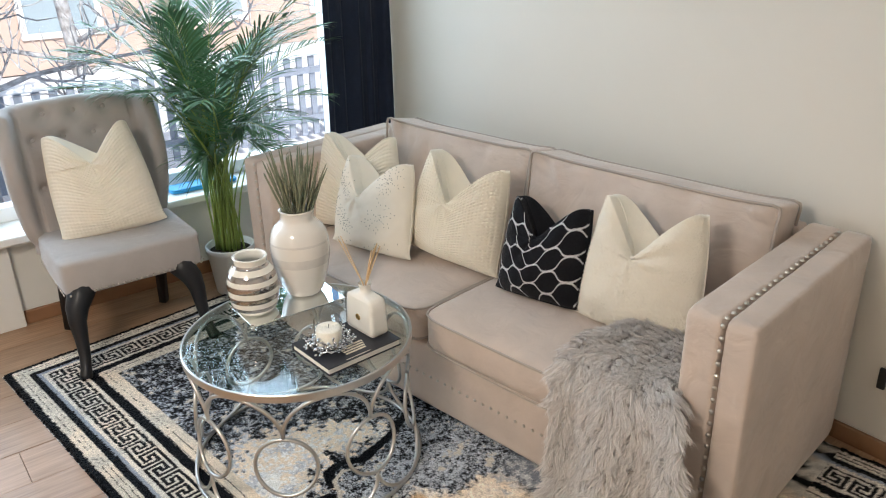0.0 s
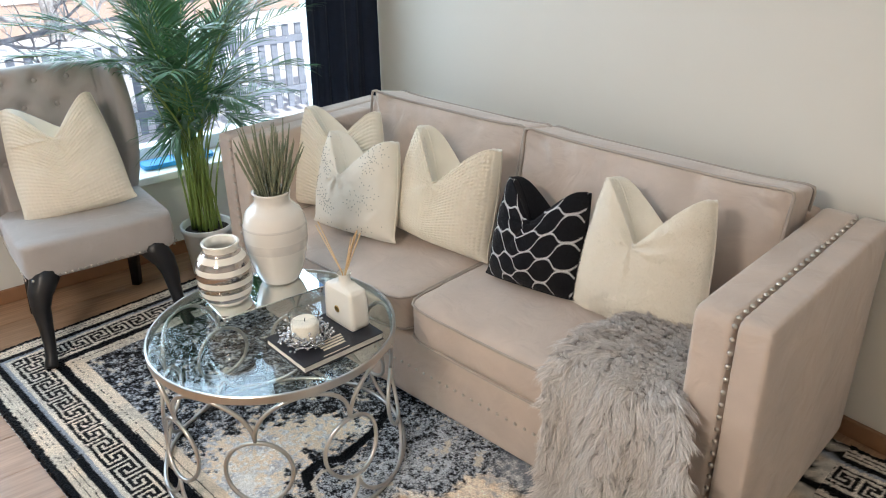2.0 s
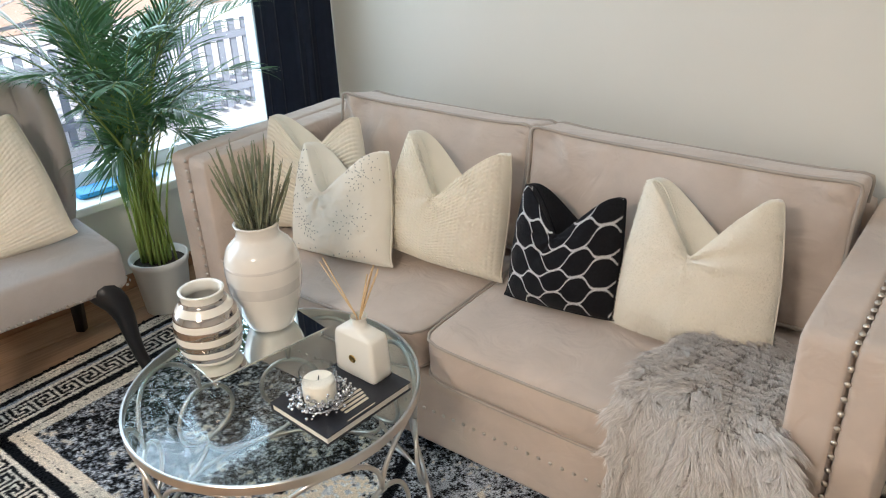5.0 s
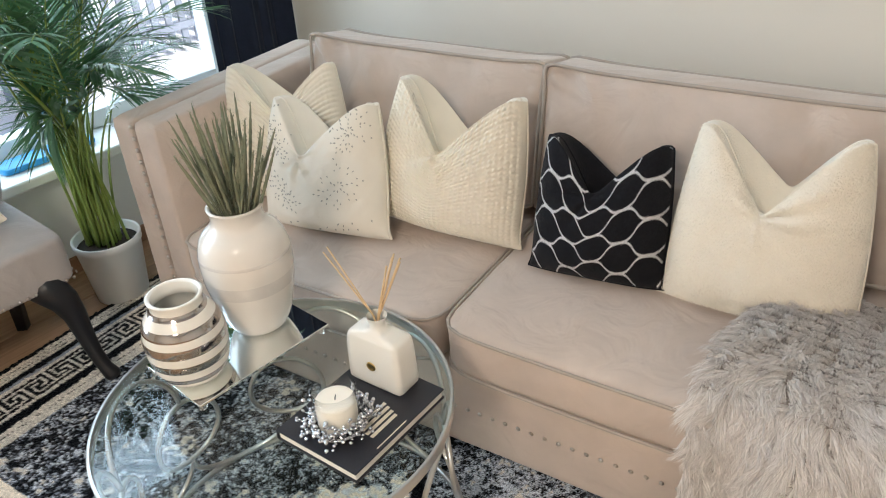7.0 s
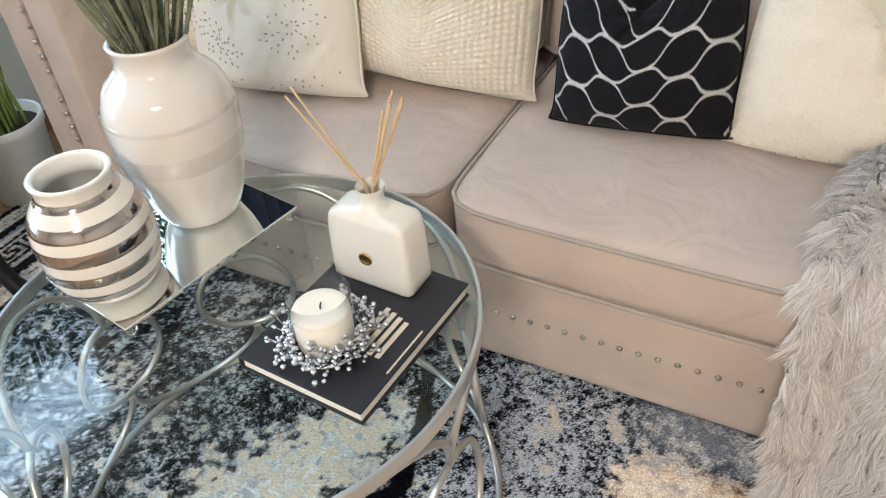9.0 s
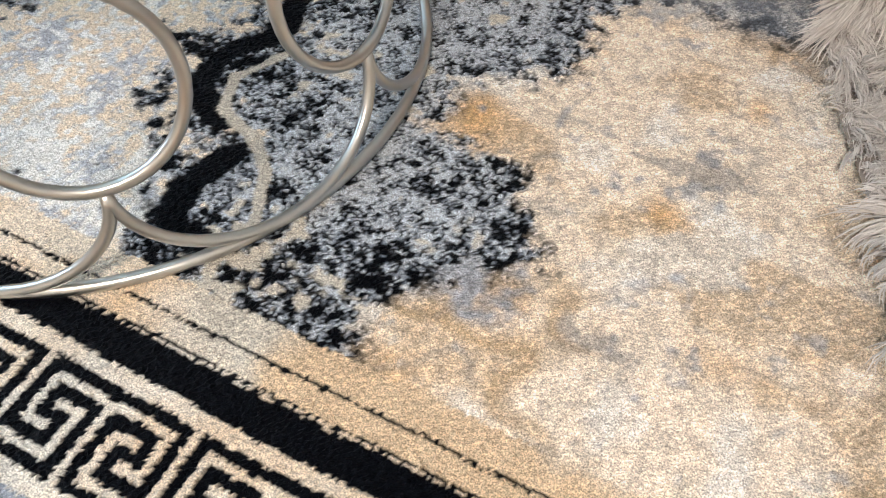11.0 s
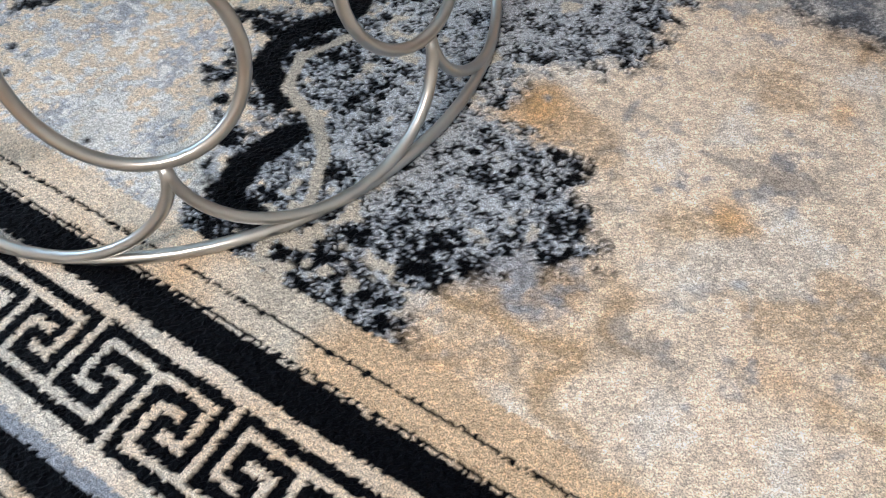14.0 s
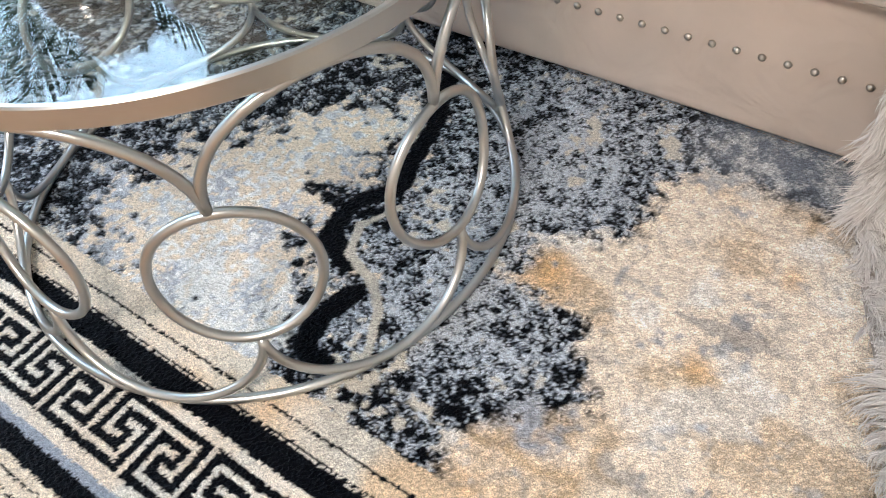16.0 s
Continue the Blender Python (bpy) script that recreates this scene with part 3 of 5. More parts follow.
# nailheads: one dome, shared by all
v, f = lathe_data([(0.0067, 0.0), (0.0063, 0.0022), (0.0048, 0.0041), (0.0026, 0.0051), (0.0003, 0.0055)], 10)
DOME = mesh_from("nailhead", v, f, NAIL)
STEP = 0.0338
for i in range(51):
    put_part("nailhead", DOME, sofa, m=pose(X0 + ARM_W + 0.024 + STEP * i, -0.002, 0.146, 90, 0, 0) @ Matrix.Scale(0.85, 4))
for mid in (X0 + ARM_W / 2 - 0.004, X1 - ARM_W / 2 + 0.008):
    for i in range(20):
        put_part("nailhead", DOME, sofa, m=pose(mid, -0.001, 0.706 - STEP * i, 90, 0, 0))
    for i in range(22 if mid > 0 else 0):
        put_part("nailhead", DOME, sofa, m=pose(mid, 0.016 + STEP * i, ARM_H - 0.001, 0, 0, 0))


# ---- pillows ----
def pillow_grid(w, h, thick, chop, n=40, lean_chop=0.0, seed=0, taper=0.22):
    """A square pillow whose top is struck in between two ears: x, height and depth of the front sheet, depth and height of the back sheet."""
    u, v = np.meshgrid(np.linspace(-1, 1, n + 1), np.linspace(-1, 1, n + 1))
    s = (v + 1) / 2
    edge = 1.0 - taper * s**1.4 + 0.05 * np.sin(math.pi * s)
    x = u * edge * w / 2 + np.sign(u) * np.abs(u) ** 8 * 0.035 * w * np.exp(-s / 0.05)

    def crest(c, depth):
        side = np.where(u < c, (c - u) / (1 + c), (u - c) / (1 - c))
        side = np.sqrt(side * side + 0.005)
        return h * (1 - 0.075 * np.abs(u) ** 7) - depth * np.clip(1.06 - side, 0, 1) ** 1.2

    # the front and the back swell up beside the struck seam, and sink at different places
    tf, tb = crest(lean_chop - 0.08, chop * 1.12), crest(lean_chop + 0.12, chop * 0.92)
    seam = np.minimum(tf, tb) - 0.30 * chop * np.exp(-(((u - lean_chop) / 0.55) ** 2)) * np.clip((1 - np.abs(u)) * 3, 0, 1)
    bottom = 0.015 * h * np.abs(u) ** 5
    rise, fold = np.minimum(s / 0.88, 1), np.clip((s - 0.88) / 0.12, 0, 1) ** 1.7
    zf = bottom + (tf - bottom) * rise + (seam - tf) * fold
    zb = bottom + (tb - bottom) * rise + (seam - tb) * fold
    puff = np.clip(1 - np.abs(u) ** 2.3, 0, 1) ** 0.55 * np.clip(1 - np.abs(v) ** 3.4, 0, 1) ** 0.55
    rim = np.clip((1 - np.abs(u)) * (1 - np.abs(v)) * 8, 0, 1)
    wr = fractal(u * 2.2 + seed, v * 2.2, seed) - 0.5
    # creases that run out from the foot of the blow, and in from the lower corners
    ang = np.arctan2(zf - (tf.min() - 0.01), x - (lean_chop - 0.10) * w * 0.4)
    far = np.hypot(x - (lean_chop - 0.10) * w * 0.4, zf - tf.min())
    crease = (value_noise(ang * 3.2 + seed, far * 6, seed + 3) - 0.5) * np.exp(-((far / (0.36 * w)) ** 2))
    pull = (value_noise((np.abs(x) - zf * 0.8) * 50, far * 5, seed + 6) - 0.5) * np.clip(np.abs(u) - 0.35, 0, 1) * np.clip(0.45 - s, 0, 1) * 2
    yf = -thick / 2 * puff - (wr * 0.016 + crease * 0.020 + pull * 0.014) * rim
    yb = thick / 2 * puff + wr * 0.014 * rim
    return x, zf, yf, yb, zb


def pillow_mesh(name, mat, data):
    x, z, yf, yb, zb = data
    n = x.shape[0] - 1
    front = np.stack([x, yf, z], -1).reshape(-1, 3)
    index = np.arange((n + 1) ** 2).reshape(n + 1, n + 1)
    inner = np.zeros_like(index, bool)
    inner[1:-1, 1:-1] = True
    back_index = index.copy()
    back_index[inner] = (n + 1) ** 2 + np.arange(inner.sum())
    verts = np.r_[front, np.stack([x, yb, zb], -1)[inner]]
    faces = []
    for j in range(n):
        for i in range(n):
            faces.append((index[j, i], index[j, i + 1], index[j + 1, i + 1], index[j + 1, i]))
            faces.append((back_index[j + 1, i], back_index[j + 1, i + 1], back_index[j, i + 1], back_index[j, i]))
    return mesh_from(name, verts, [tuple(int(k) for k in q) for q in faces], mat)


def on_front(data, u, v, off=0.002):
    """The place on a pillow's front sheet at u, v in -1..1."""
    x, z, yf = data[:3]
    n = x.shape[0] - 1
    a, b = (np.clip(u, -1, 1) + 1) / 2 * n, (np.clip(v, -1, 1) + 1) / 2 * n
    i, j = np.minimum(a.astype(int), n - 1), np.minimum(b.astype(int), n - 1)
    fa, fb = a - i, b - j
    def mixed(g):
        return (g[j, i] * (1 - fa) + g[j, i + 1] * fa) * (1 - fb) + (g[j + 1, i] * (1 - fa) + g[j + 1, i + 1] * fa) * fb
    return np.c_[mixed(x), mixed(yf) - off, mixed(z)]


def pillow(m, label, mat, size, seed, pattern="", group="throw pillows on the sofa", taper=0.22):
    w, h, thick, chop, lean_chop = size
    ob = thing("throw_pillow", m, label, "pillow", group)
    n = {"waffle": 190, "rib": 150}.get(pattern, 72)
    data = pillow_grid(w, h, thick, chop, n, lean_chop, seed, taper)
    if pattern == "waffle":
        x, z, yf, yb, zb = data
        uu, vv = np.meshgrid(np.linspace(-1, 1, n + 1), np.linspace(-1, 1, n + 1))
        cell = np.abs(np.sin(uu * w * 0.5 * math.pi / 0.0125)) ** 0.6 * np.abs(np.sin(vv * h * 0.5 * math.pi / 0.0125)) ** 0.6
        rim = np.clip((1 - np.abs(uu)) * 12, 0, 1) * np.clip((1 - np.abs(vv)) * 12, 0, 1)
        data = (x, z, yf - 0.0072 * cell * rim, yb, zb)
    if pattern == "rib":
        x, z, yf, yb, zb = data
        vv = np.linspace(-1, 1, n + 1)[:, None] * np.ones((1, n + 1))
        uu = np.linspace(-1, 1, n + 1)[None, :] * np.ones((n + 1, 1))
        cord = np.abs(np.sin(vv * h * 0.5 * math.pi / 0.0135)) * (0.75 + 0.25 * np.abs(np.sin(uu * w * 0.5 * math.pi / 0.0135)))
        data = (x, z, yf - 0.0042 * cord * np.clip((1 - np.abs(uu)) * 12, 0, 1) * np.clip((1 - np.abs(vv)) * 12, 0, 1), yb, zb)
    body = put_part("cover", pillow_mesh("cover", mat, data), ob)
    edge = [(-1, v) for v in np.linspace(-1, 1, 30)] + [(u, 1) for u in np.linspace(-1, 1, 30)] + [(1, v) for v in np.linspace(1, -1, 30)] + [(u, -1) for u in np.linspace(1, -1, 30)]
    e = np.array(edge, float)
    tube_part("seam", on_front(data, e[:, 0], e[:, 1], 0.0), 0.0028, mat, ob, "", True, 5)
    if pattern == "trellis":
        # wavy silver lines that meet in pointed cells
        verts, faces = [], []
        pitch, period, count = 0.235, 0.74, 420
        s = np.linspace(-0.985, 0.985, count)
        wave = np.sin(2 * math.pi * (s + 0.12) / period)
        wave = np.tanh(wave * 1.5) / math.tanh(1.5)
        for k in range(-5, 6):
            c = k * pitch + 0.05 + (1 if k % 2 else -1) * pitch / 2 * wave * 0.97
            jag = 0.013 * np.sin(np.arange(count) * 2.3)
            for lo in range(count - 1):
                if abs(c[lo]) > 0.965 or abs(c[lo + 1]) > 0.965:
                    continue
                a, b2 = c[lo] + jag[lo], c[lo + 1] + jag[lo + 1]
                q = on_front(data, np.array([s[lo], s[lo], s[lo + 1], s[lo + 1]]), np.array([a - 0.018, a + 0.018, b2 + 0.018, b2 - 0.018]), 0.0018)
                b = len(verts)
                verts.extend(q)
                faces.append((b, b + 1, b + 2, b + 3))
        put_part("trellis_stitching", mesh_from("trellis", verts, faces, SILVER_YARN, False), ob, "silver trellis stitching")
    if pattern == "snowflake":
        rng = random.Random(5)
        verts, faces = [], []
        marks = []
        for cu, cv, rad in ((0.46, -0.18, 0.33), (-0.42, -0.28, 0.30), (-0.93, -0.15, 0.30), (0.66, 0.50, 0.26), (-0.60, 0.46, 0.24)):
            for arm in range(8):
                for ring in range(1, 6):
                    for off in ((0,) if ring < 3 else (-0.17, 0.17) if ring == 4 else (0,)):
                        ang, r = arm * math.pi / 4 + off, rad * ring / 5
                        marks.append((cu + r * math.cos(ang), cv + r * math.sin(ang) * w / h, ang, 1.0))
        for k in range(34):
            u = rng.choice((-1, 1)) * rng.uniform(0.35, 0.92)
            marks.append((u, rng.uniform(0.25, 0.85), rng.uniform(0, 3), 1.1))
        for k in range(16):
            marks.append((rng.uniform(-0.9, 0.9), rng.uniform(-0.92, -0.72), rng.uniform(0, 3), 1.0))
        for u, v, ang, big_one in marks:
            if abs(u) > 0.92 or abs(v) > 0.92 or rng.random() < 0.15:
                continue
            p = on_front(data, np.array([u]), np.array([v]), 0.001)[0]
            b, s = len(verts), rng.uniform(0.0032, 0.0046) * big_one
            ca, sa = math.cos(ang), math.sin(ang)
            for ex, ey in ((s, 0), (0, s * 0.5), (-s, 0), (0, -s * 0.5)):
                verts.append(p + np.array([ex * ca - ey * sa, 0, ex * sa + ey * ca]))
            verts.append(p + np.array([0, -0.0014, 0]))
            faces.extend((b + k, b + (k + 1) % 4, b + 4) for k in range(4))
        put_part("embroidery", mesh_from("embroidery", verts, faces, SEQUIN, False), ob, "grey sequin snowflakes")["kind"] = "stuff"
    return ob, data


# lean back, then turn: the pillow's foot is at its origin
pillow(pose(-0.640, 0.285, 0.425, -14, 0, 26), "cream ribbed throw pillow leaning in the sofa's corner", CREAM, (0.37, 0.405, 0.14, 0.14, 0.05), 1, "rib")
pillow(pose(-0.415, 0.165, 0.425, -16, -2, 6), "white throw pillow with silver snowflake embroidery", WHITE_COTTON, (0.375, 0.375, 0.17, 0.15, -0.12), 2, "snowflake")
pillow(pose(-0.128, 0.300, 0.425, -14, 5, 6), "cream waffle-knit throw pillow leaning on the back cushion", CREAM, (0.405, 0.410, 0.18, 0.17, -0.02), 3, "waffle")
pillow(pose(0.305, 0.262, 0.425, -20, -2, 4), "black throw pillow with silver trellis stitching", BLACK_KNIT, (0.305, 0.350, 0.16, 0.13, 0.02), 4, "trellis", taper=0.10)
fluffy, fluffy_data = pillow(pose(0.655, 0.285, 0.425, -15, -1, 2), "cream plush throw pillow beside the fur throw", FLUFF, (0.382, 0.425, 0.19, 0.17, 0.02), 5)


# ---- coffee table ----
TX, TY, TR, TZ, TR_BASE = -0.060, -0.424, 0.340, 0.448, 0.354
RUG_Z = 0.012
table = thing("coffee_table", pose(TX, TY, 0), "round glass coffee table on a silver ring-work base", "table")
lathe_part("rim", [(TR - 0.005, TZ - 0.024), (TR, TZ - 0.024), (TR + 0.002, TZ - 0.022), (TR + 0.002, TZ - 0.002), (TR, TZ), (TR - 0.004, TZ), (TR - 0.005, TZ - 0.002), (TR - 0.005, TZ - 0.024)], STEEL, table, "flat silver hoop", 200).data.shade_flat()
lathe_part("glass_top", [(0.0005, TZ - 0.004), (TR - 0.0055, TZ - 0.004), (TR - 0.0055, TZ - 0.010), (0.0005, TZ - 0.010)], TABLE_GLASS, table, "clear glass disc", 96).data.shade_flat()


def round_at(angle, z):
    """A place on the wall of the base, which is drawn in at the rings."""
    a, r = radians(angle), np.interp(z, (RUG_Z, 0.118, 0.295, TZ - 0.024), (TR_BASE, 0.338, 0.322, TR - 0.006))
    return (r * math.cos(a), r * math.sin(a), z)


RINGS, PHASE, RT = 8, -45.5, 0.0058
HALF = 360 / RINGS / 2
NODE_HI, NODE_LO = 0.295, 0.118
tube_part("base_ring", [round_at(a, RUG_Z + 0.008) for a in np.arange(0, 360, 4)], 0.0062, STEEL, table, "", True)
for k in range(RINGS):
    c = PHASE + k * 360 / RINGS
    zc, hz = (NODE_HI + NODE_LO) / 2, (NODE_HI - NODE_LO) / 2
    wide = math.degrees(hz / TR) * 1.02
    tube_part("ring", [round_at(c + wide * math.cos(t), zc + hz * math.sin(t)) for t in np.linspace(0, 2 * math.pi, 41)[:-1]], RT, STEEL, table, "", True)
    # arch up to the hoop, and bow down to the base, between this ring and the next
    up, down = [], []
    for s in np.linspace(-1, 1, 25):
        turn, rise = math.sin(s * math.pi / 2), math.cos(s * math.pi / 2)
        up.append(round_at(c + HALF + HALF * turn, NODE_HI + 0.004 + (TZ - 0.028 - NODE_HI) * rise))
        down.append(round_at(c + HALF + HALF * turn, NODE_LO - 0.004 - (NODE_LO - RUG_Z - 0.012) * rise))
    tube_part("arch", up, RT, STEEL, table)
    tube_part("bow", down, RT, STEEL, table)

# ---- things on the table ----
tray = thing("mirror_tray", pose(-0.226, -0.345, TZ - 0.004, 0, 0, -10), "rectangular mirror tray on small crystal feet", "tray")
TW, TL = 0.195, 0.32
box_part("mirror", (-TW / 2, TW / 2, -TL / 2, TL / 2, 0.018, 0.024), MIRROR, tray, "bevelled mirror plate", 0.0015, 2)
for sx in (-1, 1):
    for sy in (-1, 1):
        bm = bmesh.new()
        bmesh.ops.create_icosphere(bm, subdivisions=2, radius=0.0092)
        part("foot", bm, CRYSTAL, tray, "crystal ball foot", False, pose(sx * (TW / 2 - 0.012), sy * (TL / 2 - 0.012), 0.009))
TRAY_Z = TZ - 0.004 + 0.024


def vase(name, m, label, profile, body_mat, bands, band_mat, band_label, wide=1.0, tall=1.0):
    profile = [(r * wide, z * tall) for r, z in profile]
    bands = [(a * tall, b * tall) for a, b in bands]
    ob = thing(name, m, label, "vase")
    pr = smooth_profile(profile, 60)
    r_top, z_top = pr[-1]
    inside = [(r_top - 0.004, z_top + 0.002), (r_top - 0.009, z_top - 0.001)] + [(max(r - 0.009, 0.01), z) for r, z in pr[::-1][1:50:3]]
    lathe_part("body", [(0.001, 0.0), (pr[0][0] - 0.003, 0.0)] + [tuple(p) for p in pr] + inside, body_mat, ob, "", 64)
    arr = np.array(pr)
    for z0, z1 in bands:
        zs = np.linspace(z0, z1, 7)
        rr = np.interp(zs, arr[:, 1], arr[:, 0])
        off = [0.0001] + [0.0005] * 5 + [0.0001]
        lathe_part("band", [(r + o, z) for r, z, o in zip(rr, zs, off)], band_mat, ob, band_label, 64)
    return ob


vase("striped_vase", pose(-0.246, -0.447, TRAY_Z), "white ceramic vase with silver stripes, standing on the mirror tray", [(0.050, 0.002), (0.061, 0.008), (0.0715, 0.030), (0.0765, 0.060), (0.0770, 0.090), (0.0715, 0.118), (0.058, 0.139), (0.0500, 0.148), (0.0495, 0.158), (0.0525, 0.170)], CERAMIC, [(0.018, 0.030), (0.046, 0.062), (0.079, 0.097), (0.112, 0.128), (0.143, 0.152)], MIRROR_BAND, "silver lustre stripe", 1.02, 1.08)
big = vase("tall_vase", pose(-0.237, -0.268, TRAY_Z), "tall pearl-white glazed vase holding dried grasses", [(0.044, 0.002), (0.053, 0.008), (0.066, 0.035), (0.078, 0.080), (0.0845, 0.120), (0.0845, 0.160), (0.075, 0.192), (0.056, 0.212), (0.0485, 0.222), (0.0475, 0.236), (0.0515, 0.248)], PEARL, [(0.100, 0.126), (0.160, 0.166)], PEARL_BAND, "faint silvery band", 1.10, 1.16)


def dried_grasses(m, label):
    rng = random.Random(12)
    ob = thing("dried_grasses", m, label, "dried grass")
    for k in range(62):
        a, tilt, length = rng.uniform(0, 2 * math.pi), rng.uniform(0.02, 0.25), rng.uniform(0.25, 0.36)
        foot = Vector((rng.uniform(-0.010, 0.010), rng.uniform(-0.010, 0.010), 0.0))
        way = Vector((math.cos(a) * tilt, math.sin(a) * tilt, 1)).normalized()
        bend = Vector((math.cos(a), math.sin(a), 0)) * tilt * 0.12 + Vector((rng.uniform(-0.022, 0.022), rng.uniform(-0.022, 0.022), 0))
        pts = [foot + Vector((math.cos(a), math.sin(a), 0)) * 0.012 * s + way * length * s + bend * s * s for s in np.linspace(0, 1, 9)]
        v, f = tube_data([tuple(p) for p in pts[:7]], [0.0013] * 7, False, 4)
        head = pts[4:]
        # the ear: grains set one above the other, drawn out to a point
        ear = np.linspace(0, 1, 25)
        ear_v, ear_f = tube_data([tuple(head[0].lerp(head[-1], t)) for t in ear], 0.0004 + 0.0034 * np.sin(np.clip(ear * 1.02, 0, 1) * math.pi) ** 0.55 * (0.55 + 0.45 * np.abs(np.sin(ear * 26))), False, 6, len(v))
        v, f = v + ear_v, f + ear_f
        axis = (head[-1] - head[0])
        for q in range(70):
            s = q / 70
            p = head[0] + axis * s
            b = rng.uniform(0, 2 * math.pi)
            out = Vector((math.cos(b), math.sin(b), 0.9)).normalized()
            tip = p + out * rng.uniform(0.009, 0.019) * (1 - 0.4 * s)
            side = out.cross(way).normalized() * 0.0010
            i = len(v)
            v += [tuple(p - side), tuple(p + side), tuple(tip)]
            f.append((i, i + 1, i + 2))
        put_part("grass_stalk", mesh_from("grass_stalk", v, f, GRASS_EAR), ob)
    return ob


dried_grasses(pose(-0.237, -0.268, TRAY_Z + 0.13), "grey-green dried wheat grasses in the tall vase")

book = thing("book", pose(0.117, -0.379, TZ - 0.004, 0, 0, -4.5), "black hardcover book lying on the glass table", "book")
BW, BL, BH = 0.190, 0.250, 0.022
box_part("back_cover", (-BW / 2, BW / 2, -BL / 2, BL / 2, 0.0, 0.0028), BOOK_BLACK, book, r=0.001)
box_part("front_cover", (-BW / 2, BW / 2, -BL / 2, BL / 2, BH - 0.0028, BH), BOOK_BLACK, book, r=0.001)
box_part("spine", (-BW / 2 - 0.002, -BW / 2 + 0.002, -BL / 2, BL / 2, 0.0, BH), BOOK_BLACK, book, r=0.001)
box_part("page_block", (-BW / 2 + 0.003, BW / 2 - 0.004, -BL / 2 + 0.004, BL / 2 - 0.004, 0.003, BH - 0.003), PAPER, book, "cream page block", 0)
for i in range(4):
    box_part("cover_print", (0.022 + 0.012 * i, 0.029 + 0.012 * i, -0.045, 0.035 - 0.004 * i, BH, BH + 0.0006), PRINT, book, "cream printed stripe", 0)
box_part("cover_print", (0.086, 0.0885, -0.06, 0.02, BH, BH + 0.0005), PRINT, book, "thin printed line", 0)
for i in range(2):
    box_part("cover_print", (-0.055, -0.035, -0.095 + 0.008 * i, -0.092 + 0.008 * i, BH, BH + 0.0005), PRINT, book, "small printed line", 0)
BOOK_Z = TZ - 0.004 + BH


def bottle_mesh():
    """A flask: a broad rounded front, flat faces, sloping shoulders."""
    rows = [(0.0, 0.95), (0.004, 1.0), (0.02, 1.0), (0.05, 0.985), (0.08, 0.965), (0.097, 0.925), (0.104, 0.865), (0.109, 0.70), (0.112, 0.40), (0.117, 0.26), (0.134, 0.245), (0.138, 0.30), (0.142, 0.30)]
    hx, hy, seg = 0.058, 0.0275, 48
    verts, faces = [], []
    for z, s in rows:
        neck = min(1.0, max(0.0, (0.62 - s) / 0.3)) if z > 0.1 else 0.0
        p = 12 * (1 - neck) + 2 * neck
        for k in range(seg):
            a = 2 * math.pi * k / seg
            c, d = math.cos(a), math.sin(a)
            r = (abs(c) ** p + abs(d) ** p) ** (-1 / p)
            ey = hy * (1 - neck) * (s if z < 0.1 else min(1, s * 1.05)) + neck * hx * s
            verts.append((c * r * hx * s, d * r * ey, z))
    for i in range(len(rows) - 1):
        for k in range(seg):
            l = (k + 1) % seg
            faces.append((i * seg + k, i * seg + l, (i + 1) * seg + l, (i + 1) * seg + k))
    faces.append(tuple(reversed(range(seg))))
    return mesh_from("flask", verts, faces, BOTTLE)


diffuser = thing("reed_diffuser", pose(0.103, -0.288, BOOK_Z, 0, 0, -3.0) @ Matrix.Diagonal((1.10, 1.10, 1.05, 1)), "white porcelain reed diffuser bottle standing on the book", "diffuser")
put_part("bottle", bottle_mesh(), diffuser)
lathe_part("medallion", [(0.0095, 0.0), (0.0092, 0.0014), (0.006, 0.0018), (0.0055, 0.0012), (0.0003, 0.0016)], GOLD, diffuser, "round gold medallion", 24, pose(-0.002, -0.0276, 0.046, 90, 0, 0))
rng = random.Random(2)
for k in range(9):
    left = k < 2
    tx, ty = (-0.086 + rng.uniform(-0.006, 0.006), -0.01) if left else (0.032 + rng.uniform(-0.012, 0.014), 0.02 + rng.uniform(-0.012, 0.012))
    tube_part("reed", [(-tx * 0.25, -ty * 0.2, 0.03), (tx * 0.08, ty * 0.1, 0.14), (tx, ty, rng.uniform(0.246, 0.262))], 0.0016, REED, diffuser, "", False, 6)

candle = thing("candle", pose(0.104, -0.430, BOOK_Z) @ Matrix.Diagonal((1.2, 1.2, 1.15, 1)), "ivory candle in a clear glass cup within a bead wreath", "candle")
cup = lathe_part("glass_cup", [(0.030, 0.001), (0.0335, 0.006), (0.0335, 0.074), (0.0328, 0.0752), (0.0318, 0.074), (0.0318, 0.050)], CUP_GLASS, candle, "clear glass cup", 40)
cup.visible_shadow = False
lathe_part("wax", [(0.001, 0.006), (0.0298, 0.006), (0.0304, 0.009), (0.0304, 0.050), (0.0285, 0.0535), (0.020, 0.0525), (0.001, 0.0515)], WAX, candle, "", 32)
tube_part("wick", [(0, 0, 0.05), (0.001, 0, 0.057), (0.003, 0, 0.062)], 0.0009, BLACK_WOOD, candle, "", False, 5)
wreath = thing("bead_wreath", pose(0.104, -0.430, BOOK_Z), "wreath of small silver-blue beads on wire stalks", "wreath")
tube_part("wire_ring", [(0.049 * math.cos(a), 0.049 * math.sin(a), 0.007) for a in np.linspace(0, 2 * math.pi, 30)[:-1]], 0.0035, BEAD, wreath, "", True, 6)
bm = bmesh.new()
bmesh.ops.create_icosphere(bm, subdivisions=2, radius=0.0046)
BALL = bpy.data.meshes.new("bead")
bm.to_mesh(BALL)
bm.free()
